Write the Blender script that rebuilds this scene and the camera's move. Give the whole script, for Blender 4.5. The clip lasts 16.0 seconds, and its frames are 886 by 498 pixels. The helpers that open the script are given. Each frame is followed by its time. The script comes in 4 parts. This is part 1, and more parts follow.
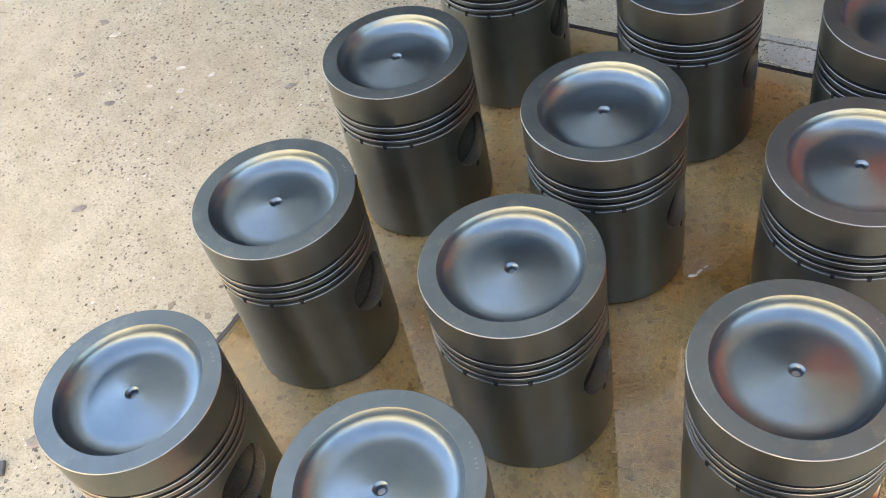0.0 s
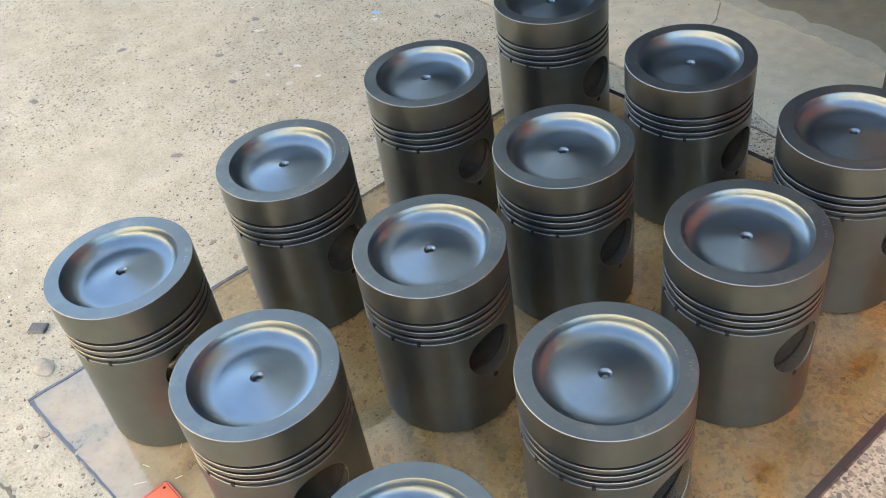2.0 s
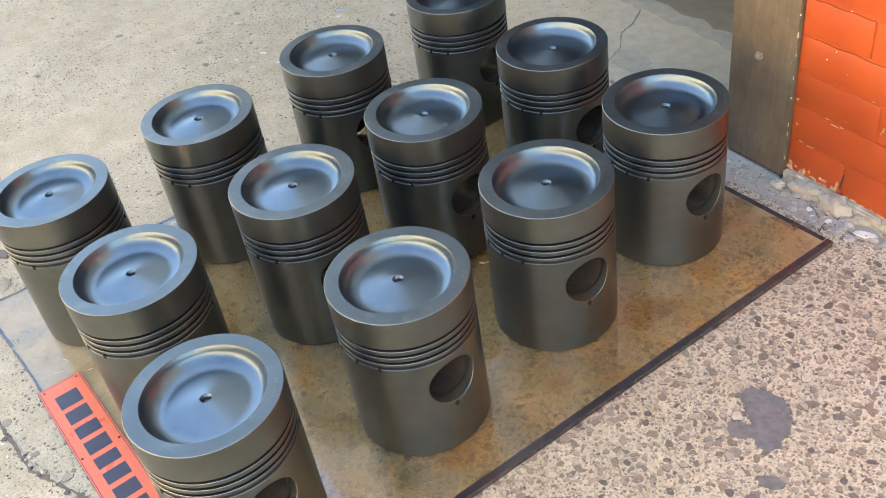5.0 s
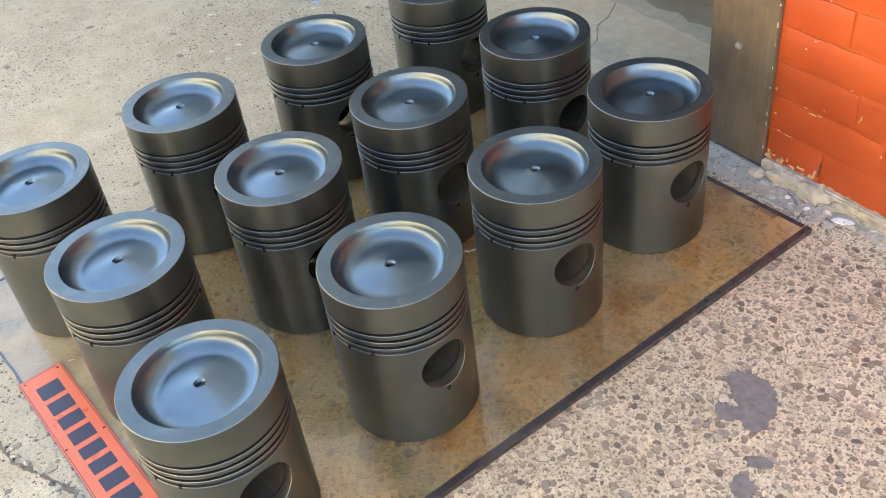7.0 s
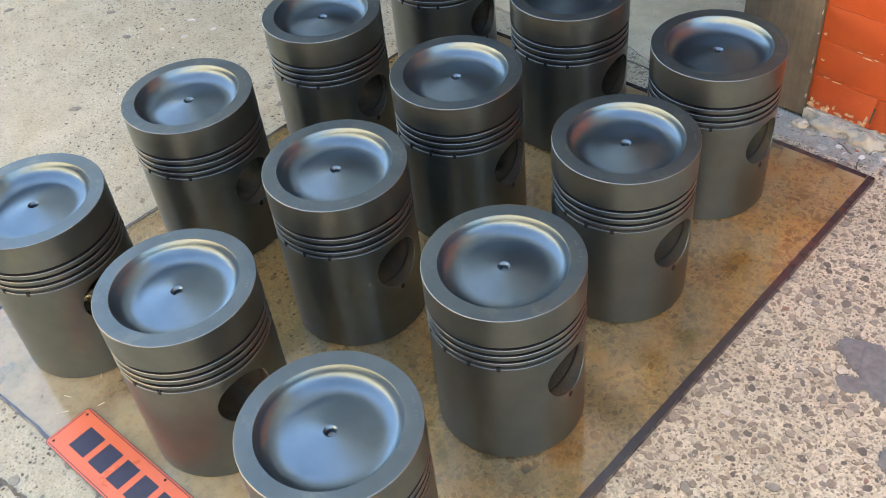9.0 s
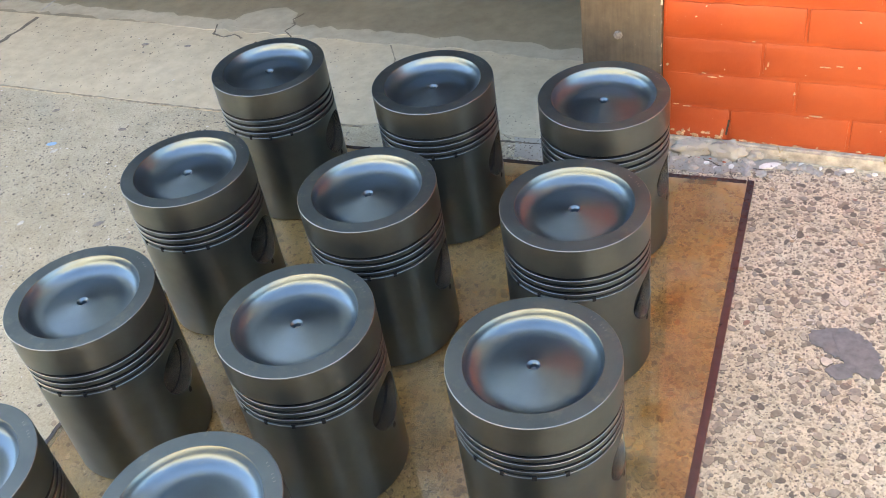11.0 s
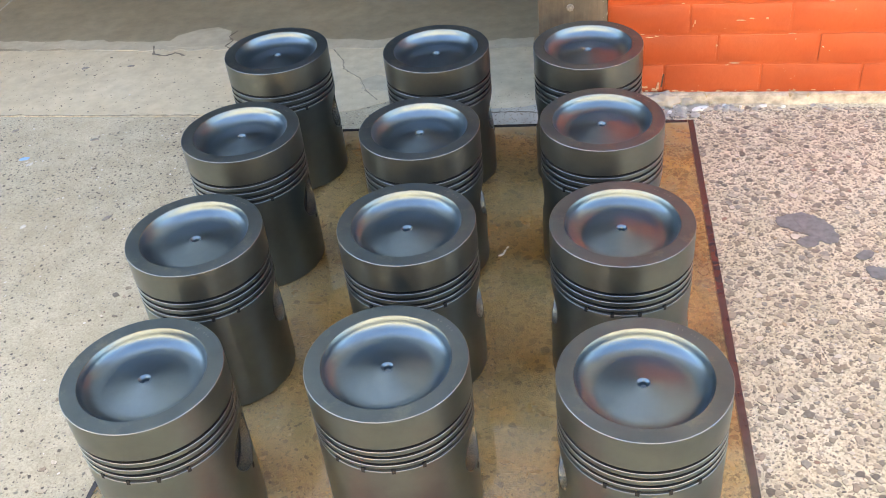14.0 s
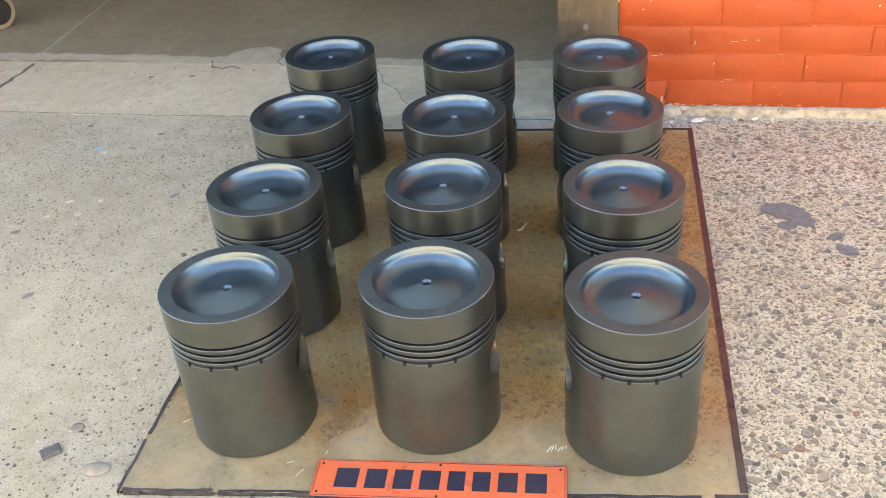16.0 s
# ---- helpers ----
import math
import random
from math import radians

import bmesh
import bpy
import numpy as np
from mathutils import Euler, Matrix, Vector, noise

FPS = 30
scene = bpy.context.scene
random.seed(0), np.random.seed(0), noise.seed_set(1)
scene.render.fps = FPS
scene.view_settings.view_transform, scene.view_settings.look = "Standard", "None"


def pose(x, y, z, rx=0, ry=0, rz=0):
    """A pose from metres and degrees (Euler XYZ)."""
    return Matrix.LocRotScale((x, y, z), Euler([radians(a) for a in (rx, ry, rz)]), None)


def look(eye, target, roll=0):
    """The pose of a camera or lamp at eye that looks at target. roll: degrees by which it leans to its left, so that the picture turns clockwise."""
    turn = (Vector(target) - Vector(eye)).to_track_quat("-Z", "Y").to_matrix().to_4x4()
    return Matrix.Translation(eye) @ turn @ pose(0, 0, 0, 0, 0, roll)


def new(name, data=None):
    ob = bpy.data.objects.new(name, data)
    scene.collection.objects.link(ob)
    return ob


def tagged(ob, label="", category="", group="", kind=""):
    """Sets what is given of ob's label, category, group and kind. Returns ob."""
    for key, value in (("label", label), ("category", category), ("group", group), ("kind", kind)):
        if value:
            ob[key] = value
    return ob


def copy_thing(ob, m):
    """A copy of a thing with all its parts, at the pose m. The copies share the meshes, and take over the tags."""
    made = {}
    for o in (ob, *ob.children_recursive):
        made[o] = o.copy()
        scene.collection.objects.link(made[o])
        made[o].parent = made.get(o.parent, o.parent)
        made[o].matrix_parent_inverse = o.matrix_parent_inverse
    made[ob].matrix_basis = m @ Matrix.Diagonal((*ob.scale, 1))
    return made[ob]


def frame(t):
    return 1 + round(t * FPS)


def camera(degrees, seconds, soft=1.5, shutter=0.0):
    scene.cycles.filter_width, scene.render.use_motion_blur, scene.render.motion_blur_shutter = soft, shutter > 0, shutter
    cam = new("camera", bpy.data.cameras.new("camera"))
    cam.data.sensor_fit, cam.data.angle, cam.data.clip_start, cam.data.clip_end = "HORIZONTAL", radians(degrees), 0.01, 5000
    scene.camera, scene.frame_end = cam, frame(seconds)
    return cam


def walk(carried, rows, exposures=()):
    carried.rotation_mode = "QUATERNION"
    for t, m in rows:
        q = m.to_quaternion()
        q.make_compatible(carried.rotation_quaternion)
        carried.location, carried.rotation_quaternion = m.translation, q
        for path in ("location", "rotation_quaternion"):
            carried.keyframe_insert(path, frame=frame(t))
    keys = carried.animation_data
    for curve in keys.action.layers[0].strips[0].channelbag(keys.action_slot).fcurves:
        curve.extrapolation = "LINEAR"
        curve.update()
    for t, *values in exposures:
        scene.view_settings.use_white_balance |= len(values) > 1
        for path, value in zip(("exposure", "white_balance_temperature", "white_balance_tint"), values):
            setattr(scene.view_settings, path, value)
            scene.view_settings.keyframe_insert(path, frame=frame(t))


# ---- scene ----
cam = camera(49.3, 16.0, soft=0.95)
EXPOSURE = [(0.0, 3.26, 9500, 15), (1.0, 3.08, 9400, 16)] + [(2.0, 3.1, 8800, 12), (3.5, 3.06, 8600, 12), (8.0, 2.92, 8550, 11), (9.5, 2.98, 8400, 10), (12.0, 3.20, 8400, 12), (14.0, 3.20, 8300, 12), (16.0, 2.96, 8300, 11)]
PATH = [
    (0, (0.778, -0.323, 1.241), (-0.053, 0.733, -0.24), -13.9),
    (0.5, (0.904, -0.306, 1.245), (-0.116, 0.66, -0.179), -11.8),
    (1, (1.055, -0.276, 1.26), (-0.089, 0.639, -0.102), -12.4),
    (1.5, (1.145, -0.285, 1.268), (-0.016, 0.633, -0.078), -10.2),
    (2, (1.236, -0.323, 1.287), (0.057, 0.598, -0.039), -9.5),
    (2.5, (1.368, -0.354, 1.289), (0.237, 0.574, -0.074), -8.1),
    (3, (1.512, -0.31, 1.293), (0.326, 0.535, -0.078), -7.6),
    (3.5, (1.617, -0.27, 1.3), (0.365, 0.499, -0.057), -7.8),
    (4, (1.685, -0.249, 1.309), (0.406, 0.53, -0.017), -8.5),
    (4.2, (1.698, -0.249, 1.312), (0.421, 0.56, 0.002), -8.7),
    (6.3, (1.76, -0.277, 1.316), (0.428, 0.567, 0.086), -11.7),
    (6.5, (1.761, -0.279, 1.305), (0.443, 0.568, 0.063), -11.9),
    (7, (1.713, -0.309, 1.303), (0.469, 0.6, 0.028), -8.0),
    (7.5, (1.622, -0.369, 1.305), (0.419, 0.571, 0.013), -6.1),
    (8, (1.504, -0.422, 1.303), (0.358, 0.565, -0.005), -6.8),
    (8.5, (1.417, -0.461, 1.292), (0.314, 0.549, -0.036), -7.5),
    (9, (1.324, -0.437, 1.278), (0.316, 0.606, -0.098), -6.8),
    (9.5, (1.249, -0.406, 1.277), (0.351, 0.747, -0.088), -8.6),
    (9.7, (1.214, -0.407, 1.283), (0.357, 0.811, -0.052), -8.2),
    (11.8, (0.848, -0.677, 1.253), (0.319, 0.783, -0.008), -10.9),
    (12, (0.827, -0.722, 1.258), (0.297, 0.751, 0.013), -10.7),
    (12.5, (0.743, -0.808, 1.274), (0.268, 0.688, 0.034), -9.1),
    (13, (0.644, -0.856, 1.282), (0.296, 0.669, 0.036), -10.6),
    (13.5, (0.597, -0.912, 1.284), (0.355, 0.645, 0.053), -8.4),
    (14, (0.569, -0.963, 1.271), (0.379, 0.614, 0.055), -6.5),
    (14.5, (0.561, -1.02, 1.271), (0.364, 0.568, 0.071), -5.4),
    (15, (0.572, -1.093, 1.281), (0.333, 0.508, 0.106), -4.8),
    (15.5, (0.575, -1.221, 1.274), (0.353, 0.416, 0.146), -5.5),
    (16, (0.56, -1.333, 1.285), (0.347, 0.318, 0.176), -4.9),
]
walk(cam, [(t, look(eye, target, roll)) for t, eye, target, roll in PATH], EXPOSURE)

# ---- world, sun, exposure ----
world = bpy.data.worlds.new("sky")
scene.world = world
world.use_nodes = True
wn = world.node_tree.nodes
sky = wn.new("ShaderNodeTexSky")
sky.sky_type = "NISHITA"
sky.sun_disc = False
sky.sun_elevation = radians(50)
sky.sun_rotation = radians(-14)
sky.dust_density = 0.6
sky.air_density = 1.0
sky.ozone_density = 3.3
wn["Background"].inputs[1].default_value = 0.15
world.node_tree.links.new(sky.outputs[0], wn["Background"].inputs[0])

sun_lamp = bpy.data.lights.new("sun", "SUN")
sun_lamp.energy = 5.0
sun_lamp.angle = radians(0.5)
sun_lamp.color = (1.0, 0.90, 0.76)
sun = new("sun", sun_lamp)
sun.matrix_world = look((-1.56, 6.24, 7.66), (0, 0, 0))


# ---- materials ----
def material(name, rough=0.6, metal=0.0):
    m = bpy.data.materials.new(name)
    m.use_nodes = True
    b = m.node_tree.nodes["Principled BSDF"]
    b.inputs["Roughness"].default_value = rough
    b.inputs["Metallic"].default_value = metal
    return m, m.node_tree.nodes, m.node_tree.links, b


def coords(n, l, kind="Position", scale=(1, 1, 1)):
    if kind == "Position":
        src = n.new("ShaderNodeNewGeometry").outputs["Position"]
    else:
        src = n.new("ShaderNodeTexCoord").outputs["Object"]
    mp = n.new("ShaderNodeMapping")
    mp.inputs["Scale"].default_value = scale
    l.new(src, mp.inputs[0])
    return mp.outputs[0]


def noise_tex(n, l, co, scale, detail=4, rough=0.6):
    t = n.new("ShaderNodeTexNoise")
    t.inputs["Scale"].default_value = scale
    t.inputs["Detail"].default_value = detail
    t.inputs["Roughness"].default_value = rough
    l.new(co, t.inputs["Vector"])
    return t.outputs["Fac"]


def voronoi(n, l, co, scale, feature="F1"):
    t = n.new("ShaderNodeTexVoronoi")
    t.feature = feature
    t.inputs["Scale"].default_value = scale
    l.new(co, t.inputs["Vector"])
    return t


def ramp(n, l, fac, stops, mode="LINEAR"):
    r = n.new("ShaderNodeValToRGB")
    r.color_ramp.interpolation = mode
    e = r.color_ramp.elements
    while len(e) < len(stops):
        e.new(0.5)
    for k, (p, c) in enumerate(stops):
        e[k].position = p
        e[k].color = (*c, 1) if len(c) == 3 else (c[0], c[0], c[0], 1)
    l.new(fac, r.inputs[0])
    return r.outputs[0]


def mix(n, l, fac, a, b, mode="MIX"):
    m = n.new("ShaderNodeMix")
    m.data_type = "RGBA"
    m.blend_type = mode
    for v, s in ((fac, m.inputs[0]), (a, m.inputs[6]), (b, m.inputs[7])):
        if isinstance(v, (int, float)):
            s.default_value = v
        elif isinstance(v, tuple):
            s.default_value = (*v, 1)
        else:
            l.new(v, s)
    return m.outputs[2]


def maths(n, l, op, a, b=0.0):
    m = n.new("ShaderNodeMath")
    m.operation = op
    for v, s in ((a, m.inputs[0]), (b, m.inputs[1])):
        if isinstance(v, (int, float)):
            s.default_value = v
        else:
            l.new(v, s)
    return m.outputs[0]


def bump(n, l, b, height, strength, dist):
    k = n.new("ShaderNodeBump")
    k.inputs["Strength"].default_value = strength
    k.inputs["Distance"].default_value = dist
    l.new(height, k.inputs["Height"])
    l.new(k.outputs[0], b.inputs["Normal"])


def aggregate_concrete():
    """Worn exposed-aggregate concrete: pale and finely pitted, warmer and full of pebbles beside the wall."""
    m, n, l, b = material("aggregate_concrete", 0.85)
    co = coords(n, l)
    big = noise_tex(n, l, co, 1.7, 5)
    mid = noise_tex(n, l, co, 14, 5)
    fine = noise_tex(n, l, co, 240, 3, 0.7)
    pale = ramp(n, l, mid, [(0.3, (0.450, 0.387, 0.266)), (0.7, (0.552, 0.486, 0.350))])
    warm = ramp(n, l, mid, [(0.3, (0.60, 0.51, 0.345)), (0.7, (0.76, 0.66, 0.47))])
    sep = n.new("ShaderNodeSeparateXYZ")
    l.new(co, sep.inputs[0])
    edge = maths(n, l, "ADD", sep.outputs[0], maths(n, l, "MULTIPLY", big, 0.35))
    side = ramp(n, l, edge, [(0.45, (0,)), (0.95, (1,))])
    base = mix(n, l, side, pale, warm)
    stain = ramp(n, l, big, [(0.35, (0.88, 0.86, 0.83)), (0.62, (1.0, 1.0, 1.0))])
    base = mix(n, l, 1.0, base, stain, "MULTIPLY")
    sand = ramp(n, l, fine, [(0.3, (0.72, 0.70, 0.68)), (0.55, (1.0, 1.0, 1.0)), (0.8, (1.10, 1.09, 1.06))])
    base = mix(n, l, 1.0, base, sand, "MULTIPLY")
    bits = voronoi(n, l, co, 190)
    bc = n.new("ShaderNodeSeparateColor")
    l.new(bits.outputs["Color"], bc.inputs[0])
    chips = ramp(n, l, bc.outputs[0], [(0.0, (0.55, 0.52, 0.49)), (0.25, (0.88, 0.86, 0.83)), (0.6, (1.0, 1.0, 1.0)), (1.0, (1.18, 1.165, 1.13))])
    weight = maths(n, l, "ADD", maths(n, l, "MULTIPLY", side, 0.55), 0.30)
    base = mix(n, l, weight, base, mix(n, l, 1.0, base, chips, "MULTIPLY"))
    pits = voronoi(n, l, co, 150)
    thr = maths(n, l, "MULTIPLY", noise_tex(n, l, co, 9, 3), 0.55)
    hole = maths(n, l, "LESS_THAN", pits.outputs["Distance"], maths(n, l, "SUBTRACT", thr, 0.06))
    sp = n.new("ShaderNodeSeparateColor")
    l.new(pits.outputs["Color"], sp.inputs[0])
    hole = maths(n, l, "MULTIPLY", hole, maths(n, l, "GREATER_THAN", sp.outputs[0], 0.72))
    tone = ramp(n, l, sp.outputs[1], [(0.0, (0.10, 0.095, 0.085)), (0.6, (0.20, 0.18, 0.15)), (1.0, (0.34, 0.29, 0.24))])
    base = mix(n, l, hole, base, tone)
    l.new(base, b.inputs["Base Color"])
    h = maths(n, l, "SUBTRACT", maths(n, l, "ADD", maths(n, l, "MULTIPLY", fine, 0.5), mid), hole)
    bump(n, l, b, h, 0.5, 0.003)
    return m


def smooth_concrete(name, dark, light, rough=0.8):
    m, n, l, b = material(name, rough)
    co = coords(n, l)
    big = noise_tex(n, l, co, 2.4, 6)
    mid = noise_tex(n, l, co, 22, 5)
    fine = noise_tex(n, l, co, 300, 2)
    c = ramp(n, l, big, [(0.3, dark), (0.7, light)])
    c = mix(n, l, 1.0, c, ramp(n, l, mid, [(0.3, (0.84, 0.83, 0.81)), (0.65, (1.05, 1.05, 1.04))]), "MULTIPLY")
    pit = voronoi(n, l, co, 55)
    spot = maths(n, l, "LESS_THAN", pit.outputs["Distance"], maths(n, l, "MULTIPLY", mid, 0.16))
    c = mix(n, l, maths(n, l, "MULTIPLY", spot, 0.6), c, (0.14, 0.12, 0.10))
    l.new(c, b.inputs["Base Color"])
    bump(n, l, b, maths(n, l, "ADD", fine, maths(n, l, "MULTIPLY", mid, 0.7)), 0.22, 0.0015)
    return m


def pebble_stone():
    m, n, l, b = material("river_pebble", 0.62)
    g = n.new("ShaderNodeNewGeometry")
    c = ramp(n, l, g.outputs["Random Per Island"], [
        (0.0, (0.155, 0.13, 0.105)), (0.10, (0.27, 0.225, 0.165)), (0.28, (0.37, 0.31, 0.235)), (0.42, (0.21, 0.180, 0.145)),
        (0.50, (0.45, 0.39, 0.30)), (0.66, (0.31, 0.245, 0.180)), (0.76, (0.29, 0.265, 0.22)), (0.86, (0.38, 0.31, 0.24)),
        (0.920, (0.60, 0.54, 0.44)), (0.975, (0.45, 0.33, 0.20)), (0.990, (0.32, 0.19, 0.14))], "CONSTANT")
    v = noise_tex(n, l, coords(n, l), 160, 4)
    c = mix(n, l, 1.0, c, ramp(n, l, v, [(0.3, (0.78, 0.74, 0.68)), (0.7, (1.20, 1.14, 1.04))]), "MULTIPLY")
    l.new(c, b.inputs["Base Color"])
    bump(n, l, b, v, 0.25, 0.001)
    return m


def grit_stone():
    m, n, l, b = material("dark_grit", 0.8)
    g = n.new("ShaderNodeNewGeometry")
    c = ramp(n, l, g.outputs["Random Per Island"], [(0.0, (0.105, 0.085, 0.065)), (0.30, (0.22, 0.20, 0.15)), (0.55, (0.34, 0.285, 0.205)), (0.78, (0.42, 0.35, 0.255)), (0.94, (0.66, 0.61, 0.52))], "CONSTANT")
    l.new(c, b.inputs["Base Color"])
    return m


def bore_metal():
    """Finely ground dark steel, the grinding lines running round the bore."""
    m, n, l, b = material("ground_steel_bore", 0.24, 0.91)
    co = coords(n, l, "Object", (110, 6, 6))
    v = noise_tex(n, l, co, 1.0, 3)
    l.new(ramp(n, l, v, [(0.3, (0.40, 0.385, 0.325)), (0.7, (0.48, 0.465, 0.395))]), b.inputs["Base Color"])
    l.new(maths(n, l, "ADD", maths(n, l, "MULTIPLY", v, 0.10), 0.18), b.inputs["Roughness"])
    return m


def piston_metal(name="phosphated_iron", rough=0.285, grain=0.4, tone=(1.0, 1.0, 1.0), dust=0.12):
    """Dark phosphated cast iron with fine turning marks round the axis."""
    m, n, l, b = material(name, 0.33, 0.9)
    co = coords(n, l, "Object")
    sep = n.new("ShaderNodeSeparateXYZ")
    l.new(co, sep.inputs[0])
    blot = noise_tex(n, l, coords(n, l, "Position", (9, 9, 9)), 1.0, 5)
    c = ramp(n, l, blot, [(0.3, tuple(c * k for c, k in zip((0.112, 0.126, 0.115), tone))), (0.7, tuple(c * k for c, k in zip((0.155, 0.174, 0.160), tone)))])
    stain = ramp(n, l, noise_tex(n, l, coords(n, l, "Position", (26, 26, 14)), 1.0, 6, 0.7), [(0.55, (0,)), (0.75, (dust,))])
    c = mix(n, l, stain, c, (0.205, 0.220, 0.190))
    l.new(c, b.inputs["Base Color"])
    streak = noise_tex(n, l, coords(n, l, "Object", (6, 6, 420)), 1.0, 3)
    r = maths(n, l, "ADD", maths(n, l, "MULTIPLY", blot, 0.07), maths(n, l, "MULTIPLY", streak, 0.03))
    l.new(maths(n, l, "ADD", r, rough), b.inputs["Roughness"])
    b.inputs["Anisotropic"].default_value = grain
    b.inputs["Anisotropic Rotation"].default_value = 0.25
    tan = n.new("ShaderNodeTangent")
    tan.direction_type = "RADIAL"
    tan.axis = "Z"
    l.new(tan.outputs[0], b.inputs["Tangent"])
    bump(n, l, b, noise_tex(n, l, coords(n, l, "Object"), 700, 2), 0.015, 0.0005)
    return m


def plain(name, color, rough, metal=0.0, vary=0.12, scale=40):
    m, n, l, b = material(name, rough, metal)
    v = noise_tex(n, l, coords(n, l), scale, 4)
    lo = tuple(c * (1 - vary) for c in color)
    hi = tuple(min(1.0, c * (1 + vary)) for c in color)
    l.new(ramp(n, l, v, [(0.3, lo), (0.7, hi)]), b.inputs["Base Color"])
    l.new(maths(n, l, "ADD", maths(n, l, "MULTIPLY", v, 0.2), rough - 0.1), b.inputs["Roughness"])
    bump(n, l, b, v, 0.15, 0.001)
    return m


def bronze_glass():
    """Bronze-tinted window glass: coloured see-through body, mirror-like skin."""
    m = bpy.data.materials.new("bronze_glass")
    m.use_nodes = True
    n, l = m.node_tree.nodes, m.node_tree.links
    n.remove(n["Principled BSDF"])
    out = n["Material Output"]
    tr = n.new("ShaderNodeBsdfTransparent")
    co = coords(n, l)
    v = noise_tex(n, l, co, 3.5, 4)
    l.new(ramp(n, l, v, [(0.33, (0.88, 0.70, 0.44)), (0.50, (0.97, 0.84, 0.60)), (0.66, (0.99, 0.92, 0.74))]), tr.inputs[0])
    gl = n.new("ShaderNodeBsdfGlossy")
    gl.inputs["Roughness"].default_value = 0.045
    fr = n.new("ShaderNodeFresnel")
    fr.inputs[0].default_value = 2.25
    mx = n.new("ShaderNodeMixShader")
    l.new(fr.outputs[0], mx.inputs[0])
    l.new(tr.outputs[0], mx.inputs[1])
    l.new(gl.outputs[0], mx.inputs[2])
    dust = n.new("ShaderNodeBsdfDiffuse")
    specks = ramp(n, l, noise_tex(n, l, co, 75, 3, 0.6), [(0.34, (0.62, 0.39, 0.175)), (0.46, (0.82, 0.54, 0.25)), (0.66, (0.84, 0.57, 0.27)), (0.76, (0.90, 0.72, 0.45))])
    rust = ramp(n, l, noise_tex(n, l, co, 8.5, 5, 0.65), [(0.36, (0.56, 0.62, 0.56)), (0.46, (1.0, 1.0, 1.0)), (0.53, (1.05, 0.95, 0.75)), (0.64, (0.66, 0.44, 0.22))])
    # pale film: sky glare painted along the front, paler back edge and clouds between
    sep = n.new("ShaderNodeSeparateXYZ")
    l.new(co, sep.inputs[0])
    front = maths(n, l, "ADD", sep.outputs[1], maths(n, l, "MULTIPLY", noise_tex(n, l, co, 9, 4), 0.22))
    film_glare = ramp(n, l, front, [(0.03, (0.55,)), (0.20, (0.0,))])
    back = maths(n, l, "ADD", maths(n, l, "SUBTRACT", sep.outputs[1], 0.6), maths(n, l, "MULTIPLY", noise_tex(n, l, co, 14, 4), 0.12))
    film_glare = maths(n, l, "MAXIMUM", film_glare, ramp(n, l, back, [(0.52, (0,)), (0.63, (0.6,))]))
    cloudy = ramp(n, l, noise_tex(n, l, co, 5.2, 5, 0.6), [(0.52, (0,)), (0.72, (0.42,))])
    film_glare = maths(n, l, "MAXIMUM", film_glare, cloudy)
    tint = mix(n, l, 1.0, specks, rust, "MULTIPLY")
    l.new(mix(n, l, film_glare, tint, (0.74, 0.62, 0.40)), dust.inputs[0])
    mx2 = n.new("ShaderNodeMixShader")
    weight = ramp(n, l, noise_tex(n, l, co, 6, 6, 0.7), [(0.35, (0.20,)), (0.75, (0.40,))])
    l.new(maths(n, l, "ADD", weight, maths(n, l, "MULTIPLY", film_glare, 0.22)), mx2.inputs[0])
    l.new(mx.outputs[0], mx2.inputs[1])
    l.new(dust.outputs[0], mx2.inputs[2])
    l.new(mx2.outputs[0], out.inputs[0])
    return m


def scuffed_paint():
    """Brown-grey painted steel: cloudy, with fine upright streaks, rubbed spots and pale specks."""
    m, n, l, b = material("brown_painted_steel", 0.5, 0.05)
    co = coords(n, l)
    cloud = noise_tex(n, l, co, 9, 6, 0.65)
    streak = noise_tex(n, l, coords(n, l, "Position", (120, 120, 9)), 1.0, 4)
    fine = noise_tex(n, l, co, 230, 3)
    c = ramp(n, l, cloud, [(0.32, (0.088, 0.072, 0.052)), (0.50, (0.135, 0.108, 0.076)), (0.70, (0.175, 0.142, 0.100))])
    c = mix(n, l, 1.0, c, ramp(n, l, streak, [(0.3, (0.84, 0.84, 0.84)), (0.7, (1.12, 1.11, 1.09))]), "MULTIPLY")
    rub = maths(n, l, "GREATER_THAN", maths(n, l, "ADD", fine, maths(n, l, "MULTIPLY", cloud, 0.55)), 1.00)
    c = mix(n, l, maths(n, l, "MULTIPLY", rub, 0.7), c, (0.38, 0.34, 0.27))
    l.new(c, b.inputs["Base Color"])
    l.new(maths(n, l, "ADD", maths(n, l, "MULTIPLY", cloud, 0.3), 0.34), b.inputs["Roughness"])
    bump(n, l, b, maths(n, l, "ADD", fine, cloud), 0.25, 0.001)
    return m


